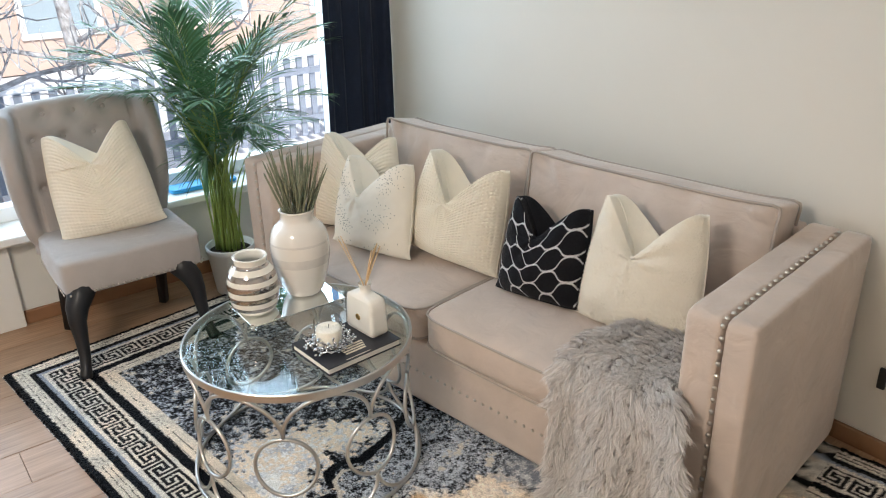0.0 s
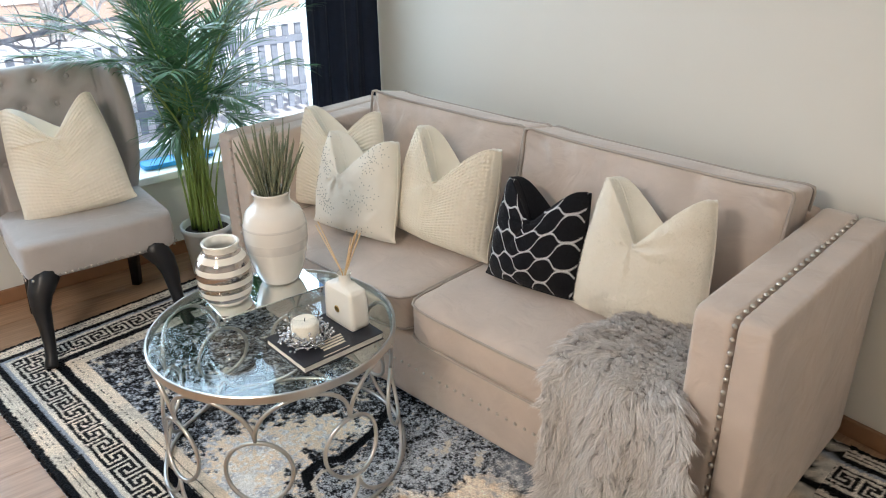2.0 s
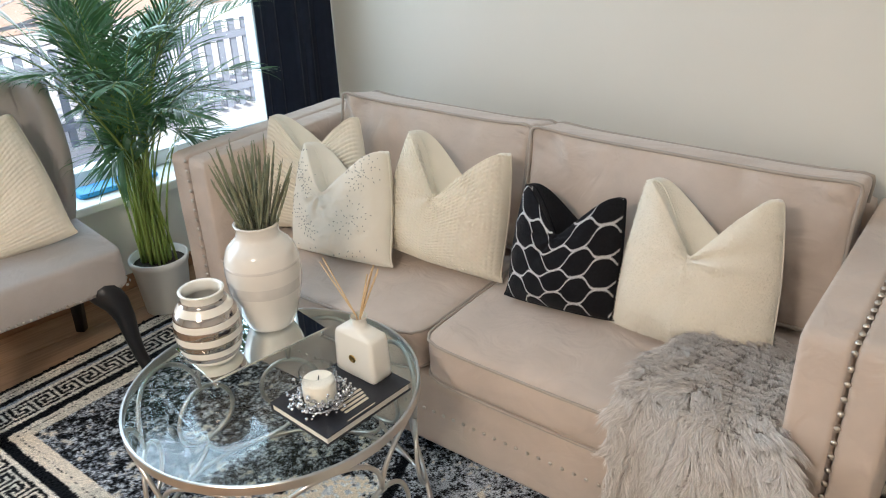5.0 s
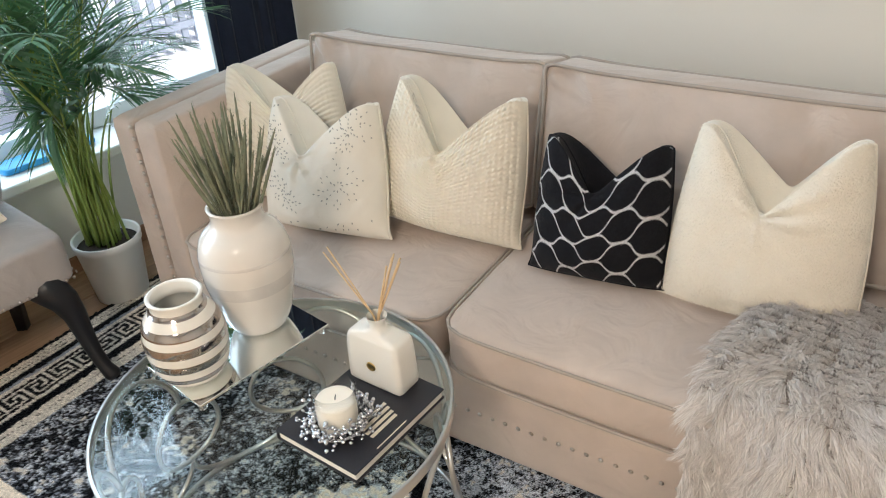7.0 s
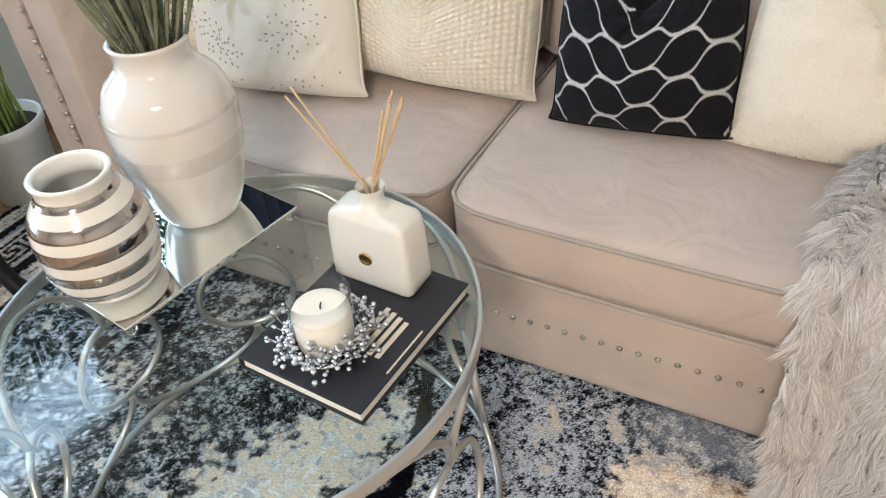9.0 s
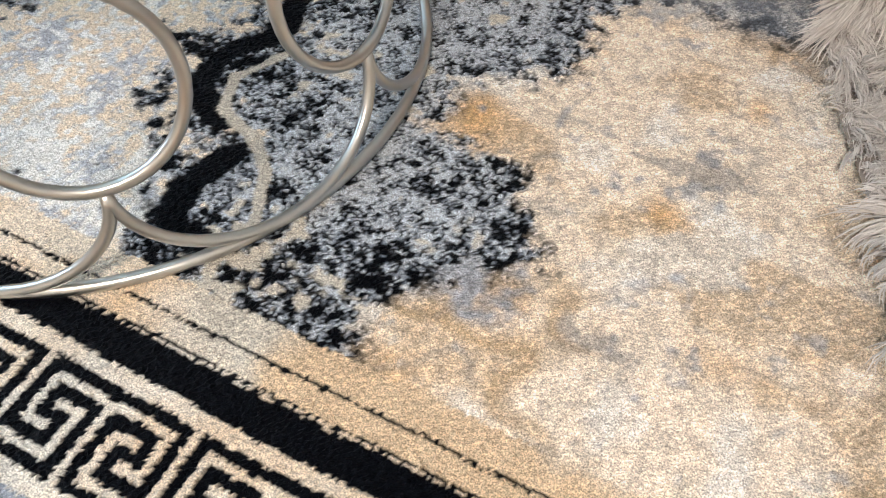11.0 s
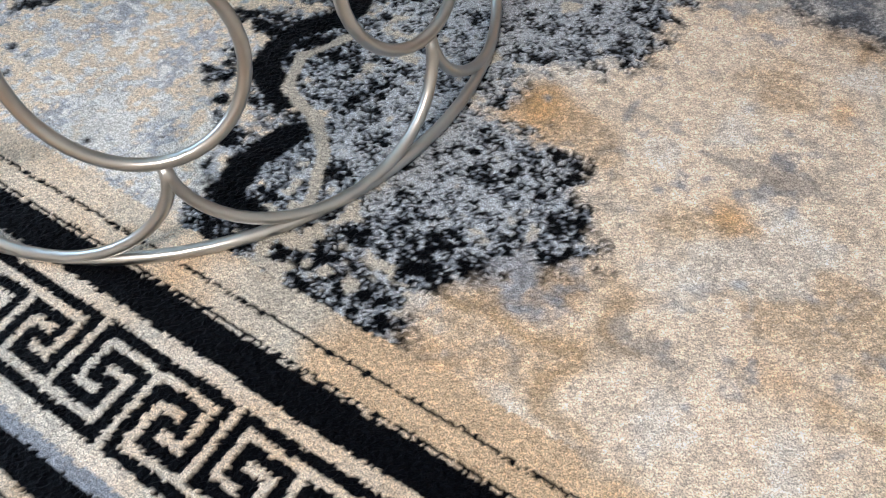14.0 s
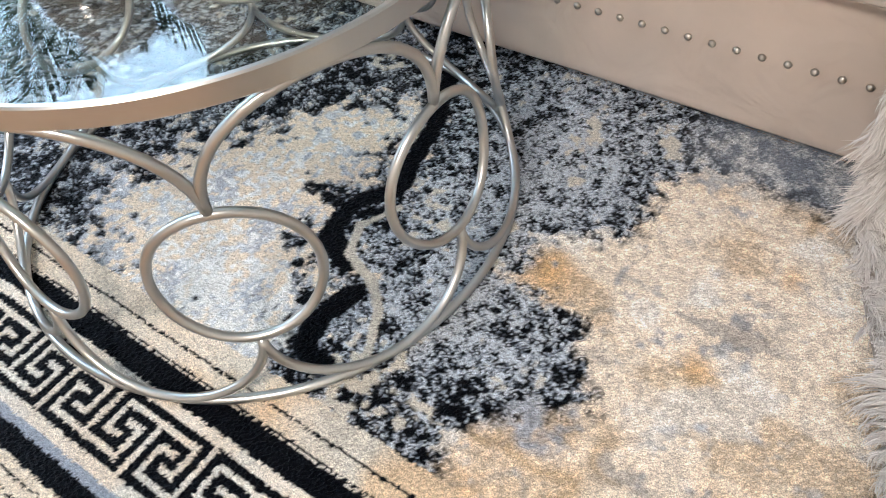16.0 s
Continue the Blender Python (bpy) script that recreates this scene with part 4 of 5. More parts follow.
BALL.materials.append(BEAD)
BALL.shade_smooth()
for k in range(270):
    a = rng.uniform(0, 2 * math.pi)
    r, z = 0.053 + rng.gauss(0, 0.011), 0.010 + abs(rng.gauss(0, 0.015))
    r = max(r, 0.044)
    s = rng.uniform(0.55, 1.05)
    bead = put_part("bead", BALL, wreath, m=pose(r * math.cos(a), r * math.sin(a), z) @ Matrix.Scale(s, 4))
    if k % 3 == 0:
        tube_part("wire", [(0.049 * math.cos(a), 0.049 * math.sin(a), 0.007), (r * math.cos(a), r * math.sin(a), z)], 0.0007, BEAD, wreath, "", False, 4)


# ---- wing chair ----
chair = thing("wing_chair", pose(-1.005, -0.49, 0, 0, 0, -9), "grey button-tufted wing chair with black cabriole legs", "chair")
SEAT_W, SEAT_D, SEAT_X, SEAT_Y, SEAT_LOW = 0.53, 0.47, -0.068, 0.018, 0.308
put_part("seat", cushion_mesh("seat", SEAT_D / 2, SEAT_W / 2, 0.072, CHAIR_CLOTH, (0.006, 0.006, 0.012), 12, 26, 0.003, 31), chair, m=pose(SEAT_X - SEAT_D / 2, SEAT_Y, SEAT_LOW + 0.068))
for i in range(24):
    put_part("nailhead", DOME, chair, m=pose(SEAT_X + 0.003, SEAT_Y - SEAT_W / 2 + 0.016 + (SEAT_W - 0.032) / 23 * i, SEAT_LOW + 0.012, 0, 90, 0) @ Matrix.Scale(0.75, 4))
for sy in (-1, 1):
    for i in range(16):
        put_part("nailhead", DOME, chair, m=pose(SEAT_X - 0.022 - 0.026 * i, SEAT_Y + sy * (SEAT_W / 2 + 0.002), SEAT_LOW + 0.012, -90 * sy, 0, 0) @ Matrix.Scale(0.75, 4))


def back_mesh():
    """The tufted back with wings that bend forward; a thick shell."""
    nu, nv = 90, 70
    tufts = []
    for row in range(5):
        z = 0.52 + 0.095 * row
        for k in range(-2, 3):
            y = (k + (0.5 if row % 2 else 0)) * 0.115
            if abs(y) < 0.195:
                tufts.append((y, z))
    verts, faces, buttons = [], [], []

    def spot(s, z):
        """s: along the back from wing to wing, in metres."""
        wing0 = 0.205
        lean = -0.10 * max(0, (z - 0.40)) / 0.55
        bulge = 0.018 * (1 - (s / wing0) ** 2) if abs(s) < wing0 else 0.0
        if abs(s) <= wing0:
            return Vector((-0.475 + lean - bulge * 0.2, s, z)), Vector((1, 0, 0))
        d = abs(s) - wing0
        turn = min(1.0, d / 0.07)
        ang = turn * 1.18
        x = -0.475 + lean + (0.07 / 1.18) * (1 - math.cos(ang)) + max(0, d - 0.07) * math.sin(ang)
        y = wing0 + (0.07 / 1.18) * math.sin(ang) + max(0, d - 0.07) * math.cos(ang)
        return Vector((x, math.copysign(y, s), z)), Vector((math.cos(ang), -math.copysign(math.sin(ang), s), 0))

    def reach(z):
        """How far the wing runs, by height: short at the seat, long in the middle, rounded at the top."""
        t = (z - 0.40) / 0.56
        return 0.205 + 0.05 + 0.105 * max(0, math.sin(min(1, max(0, t)) * math.pi * 0.78)) ** 0.9

    def top(s):
        a = abs(s) / 0.40
        return 0.955 - 0.035 * a**2 - 0.02 * max(0, a - 0.7)

    grid_f, grid_b = {}, {}
    for j in range(nv + 1):
        for i in range(nu + 1):
            q = 2 * i / nu - 1
            v = j / nv
            z0 = 0.36
            s = q * reach(z0 + v * 0.58)
            z = z0 + v * (top(s) - z0)
            p, nrm = spot(s, z)
            edge = min(1, (1 - abs(q)) * 9, (1 - v) * 11)
            edge = math.sqrt(max(0, 1 - (1 - edge) ** 2))
            puff = 0.022 * edge
            if abs(s) < 0.205:
                near = min(((s - y) ** 2 + (z - tz) ** 2) ** 0.5 for y, tz in tufts)
                puff += -0.020 * math.exp(-(near / 0.022) ** 2) + 0.012 * (1 - math.exp(-(near / 0.05) ** 2))
            grid_f[i, j] = len(verts)
            verts.append(p + nrm * (puff + 0.012))
    for j in range(nv + 1):
        for i in range(nu + 1):
            q = 2 * i / nu - 1
            v = j / nv
            s = q * reach(0.36 + v * 0.58)
            z = 0.36 + v * (top(s) - 0.36)
            p, nrm = spot(s, z)
            edge = min(1, (1 - abs(q)) * 9, (1 - v) * 11)
            edge = math.sqrt(max(0, 1 - (1 - edge) ** 2))
            grid_b[i, j] = len(verts)
            verts.append(p - nrm * (0.030 * edge + 0.004))
    for j in range(nv):
        for i in range(nu):
            faces.append((grid_f[i, j], grid_f[i + 1, j], grid_f[i + 1, j + 1], grid_f[i, j + 1]))
            faces.append((grid_b[i, j + 1], grid_b[i + 1, j + 1], grid_b[i + 1, j], grid_b[i, j]))
    for j in range(nv):
        faces.append((grid_f[0, j + 1], grid_b[0, j + 1], grid_b[0, j], grid_f[0, j]))
        faces.append((grid_f[nu, j], grid_b[nu, j], grid_b[nu, j + 1], grid_f[nu, j + 1]))
    for i in range(nu):
        faces.append((grid_f[i, nv], grid_f[i + 1, nv], grid_b[i + 1, nv], grid_b[i, nv]))
        faces.append((grid_b[i, 0], grid_b[i + 1, 0], grid_f[i + 1, 0], grid_f[i, 0]))
    for y, z in tufts:
        p, nrm = spot(y, z)
        buttons.append(p + nrm * 0.014)
    return mesh_from("back", verts, faces, CHAIR_CLOTH), buttons


back_me, buttons = back_mesh()
back = put_part("backrest", back_me, chair, "tufted back with curved wings")
v, f = lathe_data([(0.011, 0.0), (0.010, 0.004), (0.006, 0.007), (0.0004, 0.008)], 12)
BUTTON = mesh_from("button", v, f, CHAIR_CLOTH)
for p in buttons:
    put_part("button", BUTTON, back, m=pose(p.x, p.y, p.z, 0, 90, 0))
for sy in (-1, 1):
    # cabriole front leg: knee out at the seat's corner, ankle in, small foot set forward
    pts = [(-0.115, 0.190, 0.330), (-0.092, 0.215, 0.300), (-0.072, 0.238, 0.262), (-0.055, 0.248, 0.215), (-0.040, 0.250, 0.150), (-0.022, 0.254, 0.090), (-0.004, 0.262, 0.045), (0.012, 0.270, 0.022), (0.016, 0.272, 0.0125)]
    tube_part("leg", [(x, SEAT_Y + sy * y * (0.86 if sy > 0 else 1), z) for x, y, z in pts], [0.050, 0.048, 0.041, 0.032, 0.025, 0.021, 0.020, 0.024, 0.020], BLACK_WOOD, chair, "black cabriole leg", False, 12)
    tube_part("leg", [(-0.43, SEAT_Y + sy * 0.195 - 0.01, 0.33), (-0.45, SEAT_Y + sy * 0.198 - 0.015, 0.17), (-0.475, SEAT_Y + sy * 0.202 - 0.02, 0.0)], [0.028, 0.026, 0.022], BLACK_WOOD, chair, "straight black rear leg", False, 4)
pillow(chair.matrix_basis @ pose(-0.27, 0.012, 0.452, -17, -7, 76), "cream ribbed pillow propped on the wing chair", CREAM, (0.375, 0.455, 0.15, 0.15, 0.05), 7, "rib", "")


# ---- palm ----
def palm(m, label):
    rng = random.Random(21)
    ob = thing("potted_palm", m, label, "plant")
    lathe_part("pot", [(0.001, 0.0), (0.078, 0.0), (0.084, 0.006), (0.104, 0.20), (0.109, 0.204), (0.110, 0.228), (0.106, 0.230), (0.100, 0.226), (0.098, 0.19), (0.001, 0.19)], POT, ob, "plain off-white ceramic pot", 48)
    lathe_part("soil", [(0.001, 0.205), (0.06, 0.203), (0.099, 0.198)], SOIL, ob, "", 24)
    for k in range(46):
        a = k * 2.39996 + rng.uniform(-0.3, 0.3)
        h = rng.uniform(0.90, 1.58)
        reach = rng.uniform(0.20, 0.44)
        foot = Vector((rng.uniform(-0.05, 0.05), rng.uniform(-0.05, 0.05), 0.19))
        out = Vector((math.cos(a), math.sin(a), 0))
        # kept off the window, the chair and the sofa's back
        if out.x < -0.1:
            reach = min(reach, 0.17 / -out.x)
        if out.y < -0.25:
            if h < 1.12:
                reach *= 0.3
            else:
                h = max(h, 1.25)
        if out.x > 0.3:
            reach *= 0.82 if h > 1.1 else 0.85
        if out.y > 0.2 and h > 1.05:
            reach *= 1.22
        if k in (5, 26):
            out, h, reach = Vector((-0.20, -0.98, 0)), 1.30 + 0.10 * (k == 26), 0.46
        pts = []
        for s in np.linspace(0, 1, 15):
            droop = 0.62 * max(0, s - 0.58) ** 2 * (2.1 - h) * (1.5 + reach)
            pts.append(foot + out * (reach * (0.18 * s + 1.15 * s**2.6)) + Vector((0, 0, (h - 0.19) * (s - 0.10 * s**3) - droop)))
        v, f = tube_data([tuple(p) for p in pts], np.linspace(0.0055, 0.0012, 15), False, 5)
        put_part("stem", mesh_from("stem", v, f, STEM), ob)
        # leaflets along the upper part of the stem
        lv, lf = [], []
        start, length = rng.uniform(0.52, 0.64), rng.uniform(0.17, 0.26)
        for q in range(30):
            s = start + (1 - start) * q / 29
            i = min(int(s * 14), 13)
            p = pts[i].lerp(pts[i + 1], s * 14 - i)
            way = (pts[i + 1] - pts[i]).normalized()
            side = way.cross(Vector((0, 0, 1)))
            side = side.normalized() if side.length > 0.05 else Vector((-out.y, out.x, 0))
            for sg in (-1, 1):
                mid = math.sin(math.pi * min(1, 0.25 + 0.72 * q / 29))
                ln = length * (0.45 + 0.6 * mid) * rng.uniform(0.85, 1.1)
                d = (side * sg * (0.85 - 0.35 * q / 29) + way * (0.65 + 0.4 * q / 29) + Vector((0, 0, rng.uniform(0.0, 0.35)))).normalized()
                w = (way.cross(d)).normalized().cross(d) * rng.uniform(0.0030, 0.0050)
                b = len(lv)
                for n, (t, k2) in enumerate(((0, 0.35), (0.3, 1.0), (0.62, 0.8), (0.85, 0.42))):
                    c = p + d * ln * t + Vector((0, 0, -0.26 * ln * t * t))
                    lv += [c - w * k2, c + w * k2]
                lv.append(p + d * ln * 0.98 + Vector((0, 0, -0.29 * ln)))
                lf += [(b, b + 1, b + 3, b + 2), (b + 2, b + 3, b + 5, b + 4), (b + 4, b + 5, b + 7, b + 6), (b + 6, b + 7, b + 8)]
        put_part("frond", mesh_from("frond", lv, lf, LEAF, False), ob)
    return ob


palm(pose(-1.31, 0.075, 0), "tall green areca palm in an off-white pot")

# ---- stool and wall socket ----
stool = thing("stool", pose(1.585, -0.385, 0, 0, 0, -6), "white upholstered stool with a piped edge", "stool")
pad = put_part("seat", cushion_mesh("seat", 0.19, 0.19, 0.045, STOOL_WHITE, (0.004, 0.004, 0.006), 6, 18, 0.001, 41), stool, m=pose(0, 0, 0.505))
tube_part("piping", rim_points(0.189, 0.189, 0.034, 6, 64), 0.0045, STOOL_WHITE, pad, "", True, 6)
for sx in (-1, 1):
    for sy in (-1, 1):
        tube_part("leg", [(sx * 0.14, sy * 0.14, 0.47), (sx * 0.16, sy * 0.16, RUG_Z)], [0.016, 0.012], BLACK_WOOD, stool)
socket = thing("wall_socket", ROOM @ pose(2.70, 0, 0.27), "small dark wall socket plate", "socket")
box_part("plate", (-0.012, 0.012, -0.012, 0.0, -0.035, 0.035), PLASTIC_BLACK, socket, r=0.003)

lamp = thing("ceiling_lamp", ROOM @ pose(2.5, -3.1, ROOM_H), "round ceiling lamp with a warm light", "lamp")
GLOW = material("warm_lamp_glow", (1, 0.9, 0.7), 0.4)
principled(GLOW).inputs["Emission Color"].default_value = (1.0, 0.80, 0.55, 1)
principled(GLOW).inputs["Emission Strength"].default_value = 4.0
lathe_part("canopy", [(0.001, -0.001), (0.06, -0.001), (0.06, -0.03), (0.02, -0.05), (0.012, -0.05), (0.012, -0.20), (0.001, -0.20)], STEEL, lamp)
for k in range(8):
    a = k * math.pi / 4
    bm = bmesh.new()
    bmesh.ops.create_icosphere(bm, subdivisions=2, radius=0.03)
    part("bulb", bm, GLOW, lamp, "glowing bulb", True, pose(0.30 * math.cos(a), 0.30 * math.sin(a), -0.25))
tube_part("hoop", [(0.30 * math.cos(a), 0.30 * math.sin(a), -0.21) for a in np.linspace(0, 2 * math.pi, 33)[:-1]], 0.008, STEEL, lamp, "", True)
for k in range(4):
    a = k * math.pi / 2
    tube_part("strut", [(0.0, 0.0, -0.19), (0.30 * math.cos(a), 0.30 * math.sin(a), -0.21)], 0.005, STEEL, lamp)


# ---- rug ----
RX0, RX1, RY0, RY1 = -1.300, 1.64, -0.976, 0.765
# one repeat of the key: a T from either side, whose arms curl into each other (rows across the border, columns along it)
KEY_BITS = np.zeros((11, 16), int)
KEY_BITS[2:10, 0] = KEY_BITS[1:9, 8] = 1
KEY_BITS[2, :7] = KEY_BITS[2, 10:] = KEY_BITS[8, 2:15] = 1
KEY_BITS[2:7, 6] = KEY_BITS[6, 4:7] = KEY_BITS[2:7, 10] = KEY_BITS[6, 10:13] = 1
KEY_BITS[4:9, 2] = KEY_BITS[4, 2:5] = KEY_BITS[4:9, 14] = KEY_BITS[4, 12:15] = 1
KEY_LO, KEY_HI, KEY_LONG, KEY_START = 0.110, 0.1965, 0.1525, 0.0137
BLACK, GREY, WHITE, CREAM_C, GOLD_C, EDGE_C = (np.array(c) for c in ((0.0035, 0.004, 0.006), (0.20, 0.225, 0.27), (0.80, 0.81, 0.81), (0.80, 0.70, 0.585), (0.58, 0.42, 0.26), (0.62, 0.585, 0.52)))
# outlines of the golden field and of the pale cloud, in metres
GOLD_FIELD = [(0.273, -0.387), (0.296, -0.285), (0.375, -0.240), (0.372, -0.130), (0.45, -0.085), (1.34, -0.075), (1.34, -0.72), (0.33, -0.72), (0.325, -0.60), (0.352, -0.555), (0.432, -0.500), (0.374, -0.412)]
CLOUD = [(-0.344, -0.502), (-0.297, -0.377), (-0.209, -0.272), (-0.115, -0.185), (0.019, -0.125), (0.062, -0.221), (0.034, -0.27), (0.009, -0.374), (0.014, -0.439), (0.101, -0.493), (0.09, -0.561), (0.11, -0.628), (0.116, -0.687), (-0.047, -0.708), (-0.168, -0.696), (-0.279, -0.623)]
# courses of the dark veins and of the pale one
DARK_VEINS = ([(-0.012, -0.061), (0.033, -0.178), (0.048, -0.276), (0.057, -0.33), (0.02, -0.375), (0.025, -0.439), (0.074, -0.47)], [(0.116, -0.506), (0.1, -0.556), (0.109, -0.6), (0.145, -0.612)])
PALE_VEIN = [(0.083, -0.353), (0.053, -0.406), (0.071, -0.454), (0.127, -0.478), (0.161, -0.511), (0.188, -0.573), (0.181, -0.623)]


def inside(x, y, poly):
    """Signed distance to a polygon, positive inside."""
    p = np.array(poly)
    best, sign = np.full(x.shape, 9.0), np.full(x.shape, -1.0)
    for (ax, ay), (bx, by) in zip(p, np.roll(p, -1, 0)):
        ex, ey = bx - ax, by - ay
        t = np.clip(((x - ax) * ex + (y - ay) * ey) / (ex * ex + ey * ey), 0, 1)
        best = np.minimum(best, np.hypot(x - ax - t * ex, y - ay - t * ey))
        cross = ((ay > y) != (by > y)) & (x < (bx - ax) * (y - ay) / (by - ay + 1e-12) + ax)
        sign = np.where(cross, -sign, sign)
    return best * sign


def from_line(x, y, line):
    """Distance to a bent line."""
    best = np.full(x.shape, 9.0)
    for (ax, ay), (bx, by) in zip(line[:-1], line[1:]):
        ex, ey = bx - ax, by - ay
        t = np.clip(((x - ax) * ex + (y - ay) * ey) / (ex * ex + ey * ey), 0, 1)
        best = np.minimum(best, np.hypot(x - ax - t * ex, y - ay - t * ey))
    return best


def rug_colour(x, y):
    """The woven pattern: key border, dark marbled field, pale cloud and golden field, with the shade of its pile
    ridges.
    """
    wob = (fractal(x * 25, y * 25, 3, 3) - 0.5) * 0.004 + (np.random.rand(*x.shape) - 0.5) * 0.0026
    dx0, dx1, dy0, dy1 = x - RX0, RX1 - x, y - RY0, RY1 - y
    d = np.minimum(np.minimum(dx0, dx1), np.minimum(dy0, dy1)) + wob
    along = np.where((d - wob) == np.minimum(dy0, dy1), x - RX0, y - RY0) + (np.random.rand(*x.shape) - 0.5) * 0.0022

    def blend(a, b, t):
        return a + (b - a) * np.clip(t, 0, 1)[..., None]

    d = np.where(d < 0.024, d * 0.5, d - 0.0155)

    # field: its marbling lies a little askew to the border
    bx = x
    x, y = 0.1 + 1.0096 * (0.99905 * (x - 0.141) + 0.0437 * (y + 0.510)), -0.5 + 1.0096 * (0.99905 * (y + 0.510) - 0.0437 * (x - 0.141))
    big, mid, fine = fractal(x * 5, y * 5, 11), fractal(x * 16, y * 16, 12, 3), fractal(x * 62, y * 62, 13, 3)
    tuft = np.random.rand(*x.shape)
    speck = 0.52 * fine + 0.28 * mid + 0.20 * tuft
    cloud = inside(x, y, CLOUD) + (mid - 0.5) * 0.12 + (fine - 0.5) * 0.20 + (tuft - 0.5) * 0.02
    gold = inside(x, y, GOLD_FIELD) + (mid - 0.5) * 0.06 + (fine - 0.5) * 0.07 + (tuft - 0.5) * 0.012
    speckle_zone = np.exp(-(((x - 0.24) / 0.17) ** 2) - (((y + 0.16) / 0.19) ** 2)) + 0.80 * np.exp(-(((x - 0.25) / 0.15) ** 2) - (((y + 0.46) / 0.14) ** 2))
    left_marble = np.clip(np.abs(fractal(x * 3.2, y * 3.2 + x * 2, 40) - 0.5) * -9 + 1.0, 0, 1)
    col = np.broadcast_to(BLACK, (*x.shape, 3)).copy()
    col = blend(col, GREY, left_marble * (x < -0.25) * np.clip((speck - 0.44) * 9, 0, 1) * 0.5)
    lit = speckle_zone * 0.36 + (0.34 * fine + 0.30 * fractal(x * 125, y * 125, 17, 2) + 0.12 * mid + 0.24 * tuft - 0.5) * 2.9 - 0.06
    col = blend(col, GREY * 1.25, np.clip(lit * 9, 0, 1))
    col = blend(col, WHITE * np.array((0.86, 0.92, 1.0)), np.clip((lit - 0.17) * 5, 0, 0.62))
    cream_specks = np.exp(-(((x - 0.24) / 0.13) ** 2) - (((y + 0.61) / 0.06) ** 2)) * 0.40 + (mid - 0.5) * 1.1 + (fine - 0.5) * 1.4 - 0.34
    col = blend(col, EDGE_C, np.clip(cream_specks * 8, 0, 1))
    white = blend(np.broadcast_to(WHITE, col.shape), CREAM_C, np.clip((big - 0.34) * 5 + (fine - 0.5) * 5 + (tuft - 0.5) * 0.6, 0, 1))
    grain = fractal(x * 120, y * 120, 71, 2)
    white = blend(white, GREY * 2.0, np.clip((mid - 0.55) * 5 + (grain - 0.5) * 4.5, 0, 0.85))
    white = blend(white, WHITE * 1.15, np.clip((grain - 0.56) * 7, 0, 0.9))
    white = blend(white, GREY * 1.7, np.clip((0.055 - cloud) * 14 + (grain - 0.5) * 3, 0, 0.75))
    col = blend(col, white, np.clip(cloud * 30, 0, 1))
    vein = np.maximum(np.exp(-((from_line(x, y, DARK_VEINS[0]) / 0.017) ** 2)), np.exp(-((from_line(x, y, DARK_VEINS[1]) / 0.018) ** 2)))
    col = blend(col, BLACK, np.clip((vein + (mid - 0.5) * 0.7 + (fine - 0.5) * 0.6 - 0.42) * 12, 0, 1))
    vein2 = np.exp(-((from_line(x, y, PALE_VEIN) / 0.0085) ** 2))
    col = blend(col, EDGE_C * 0.9, np.clip((vein2 + (fine - 0.5) * 0.8 - 0.5) * 7, 0, 1))
    warm = blend(np.broadcast_to(CREAM_C, col.shape), GOLD_C, np.clip((big - 0.50) * 3.0 + (mid - 0.5) * 1.6, 0, 0.6))
    warm = blend(warm, np.array((0.46, 0.33, 0.19)), np.clip((fractal(x * 8, y * 11 + 3, 77, 5) - 0.56) * 8, 0, 0.6))
    warm = blend(warm, CREAM_C * 1.12, np.clip((tuft - 0.5) * 1.0, 0, 0.5))
    patch = 1.2 * np.exp(-(((x - 0.323) / 0.05) ** 2) - (((y + 0.359) / 0.055) ** 2)) + 1.0 * np.exp(-(((x - 0.586) / 0.022) ** 2) - (((y + 0.218) / 0.03) ** 2)) + 0.9 * np.exp(-(((x - 0.53) / 0.028) ** 2) - (((y + 0.404) / 0.022) ** 2)) + 0.8 * np.exp(-(((x - 0.63) / 0.05) ** 2) - (((y + 0.537) / 0.03) ** 2)) + 0.8 * np.exp(-(((x - 0.372) / 0.05) ** 2) - (((y + 0.664) / 0.05) ** 2)) + 0.7 * np.exp(-(((x - 0.433) / 0.03) ** 2) - (((y + 0.552) / 0.03) ** 2))
    warm = blend(warm, np.array((0.62, 0.41, 0.21)), np.clip(patch + (mid - 0.5) * 1.2 - 0.3, 0, 0.9))
    haze = np.exp(-(((x - 0.375) / 0.075) ** 2) - (((y + 0.55) / 0.045) ** 2))
    warm = blend(warm, GREY * 1.7, np.clip(haze * 1.2 + (fine - 0.5) * 2.2 + (mid - 0.5) * 1.2 - 0.35, 0, 0.85))
    smear = np.exp(-(((x - 0.491) / 0.012) ** 2) - (((y + 0.552) / 0.03) ** 2)) + np.exp(-(((x - 0.534) / 0.055) ** 2) - (((y + 0.339) / 0.012) ** 2)) + np.exp(-(((x - 0.526) / 0.035) ** 2) - (((y + 0.565) / 0.014) ** 2)) + np.exp(-(((x - 0.585) / 0.05) ** 2) - (((y + 0.333) / 0.014) ** 2))
    warm = blend(warm, GREY * np.array((0.75, 0.70, 0.64)), np.clip(smear * 1.1 + (fine - 0.5) * 2.0 + (mid - 0.5) - 0.45, 0, 0.5))
    vein3 = np.abs(fractal(x * 3.6 + 5, y * 5.2, 83, 4) - 0.5)
    warm = blend(warm, GREY * np.array((1.0, 0.92, 0.80)), np.clip(1 - vein3 * 30, 0, 1) * np.clip((mid - 0.42) * 4, 0, 0.42))
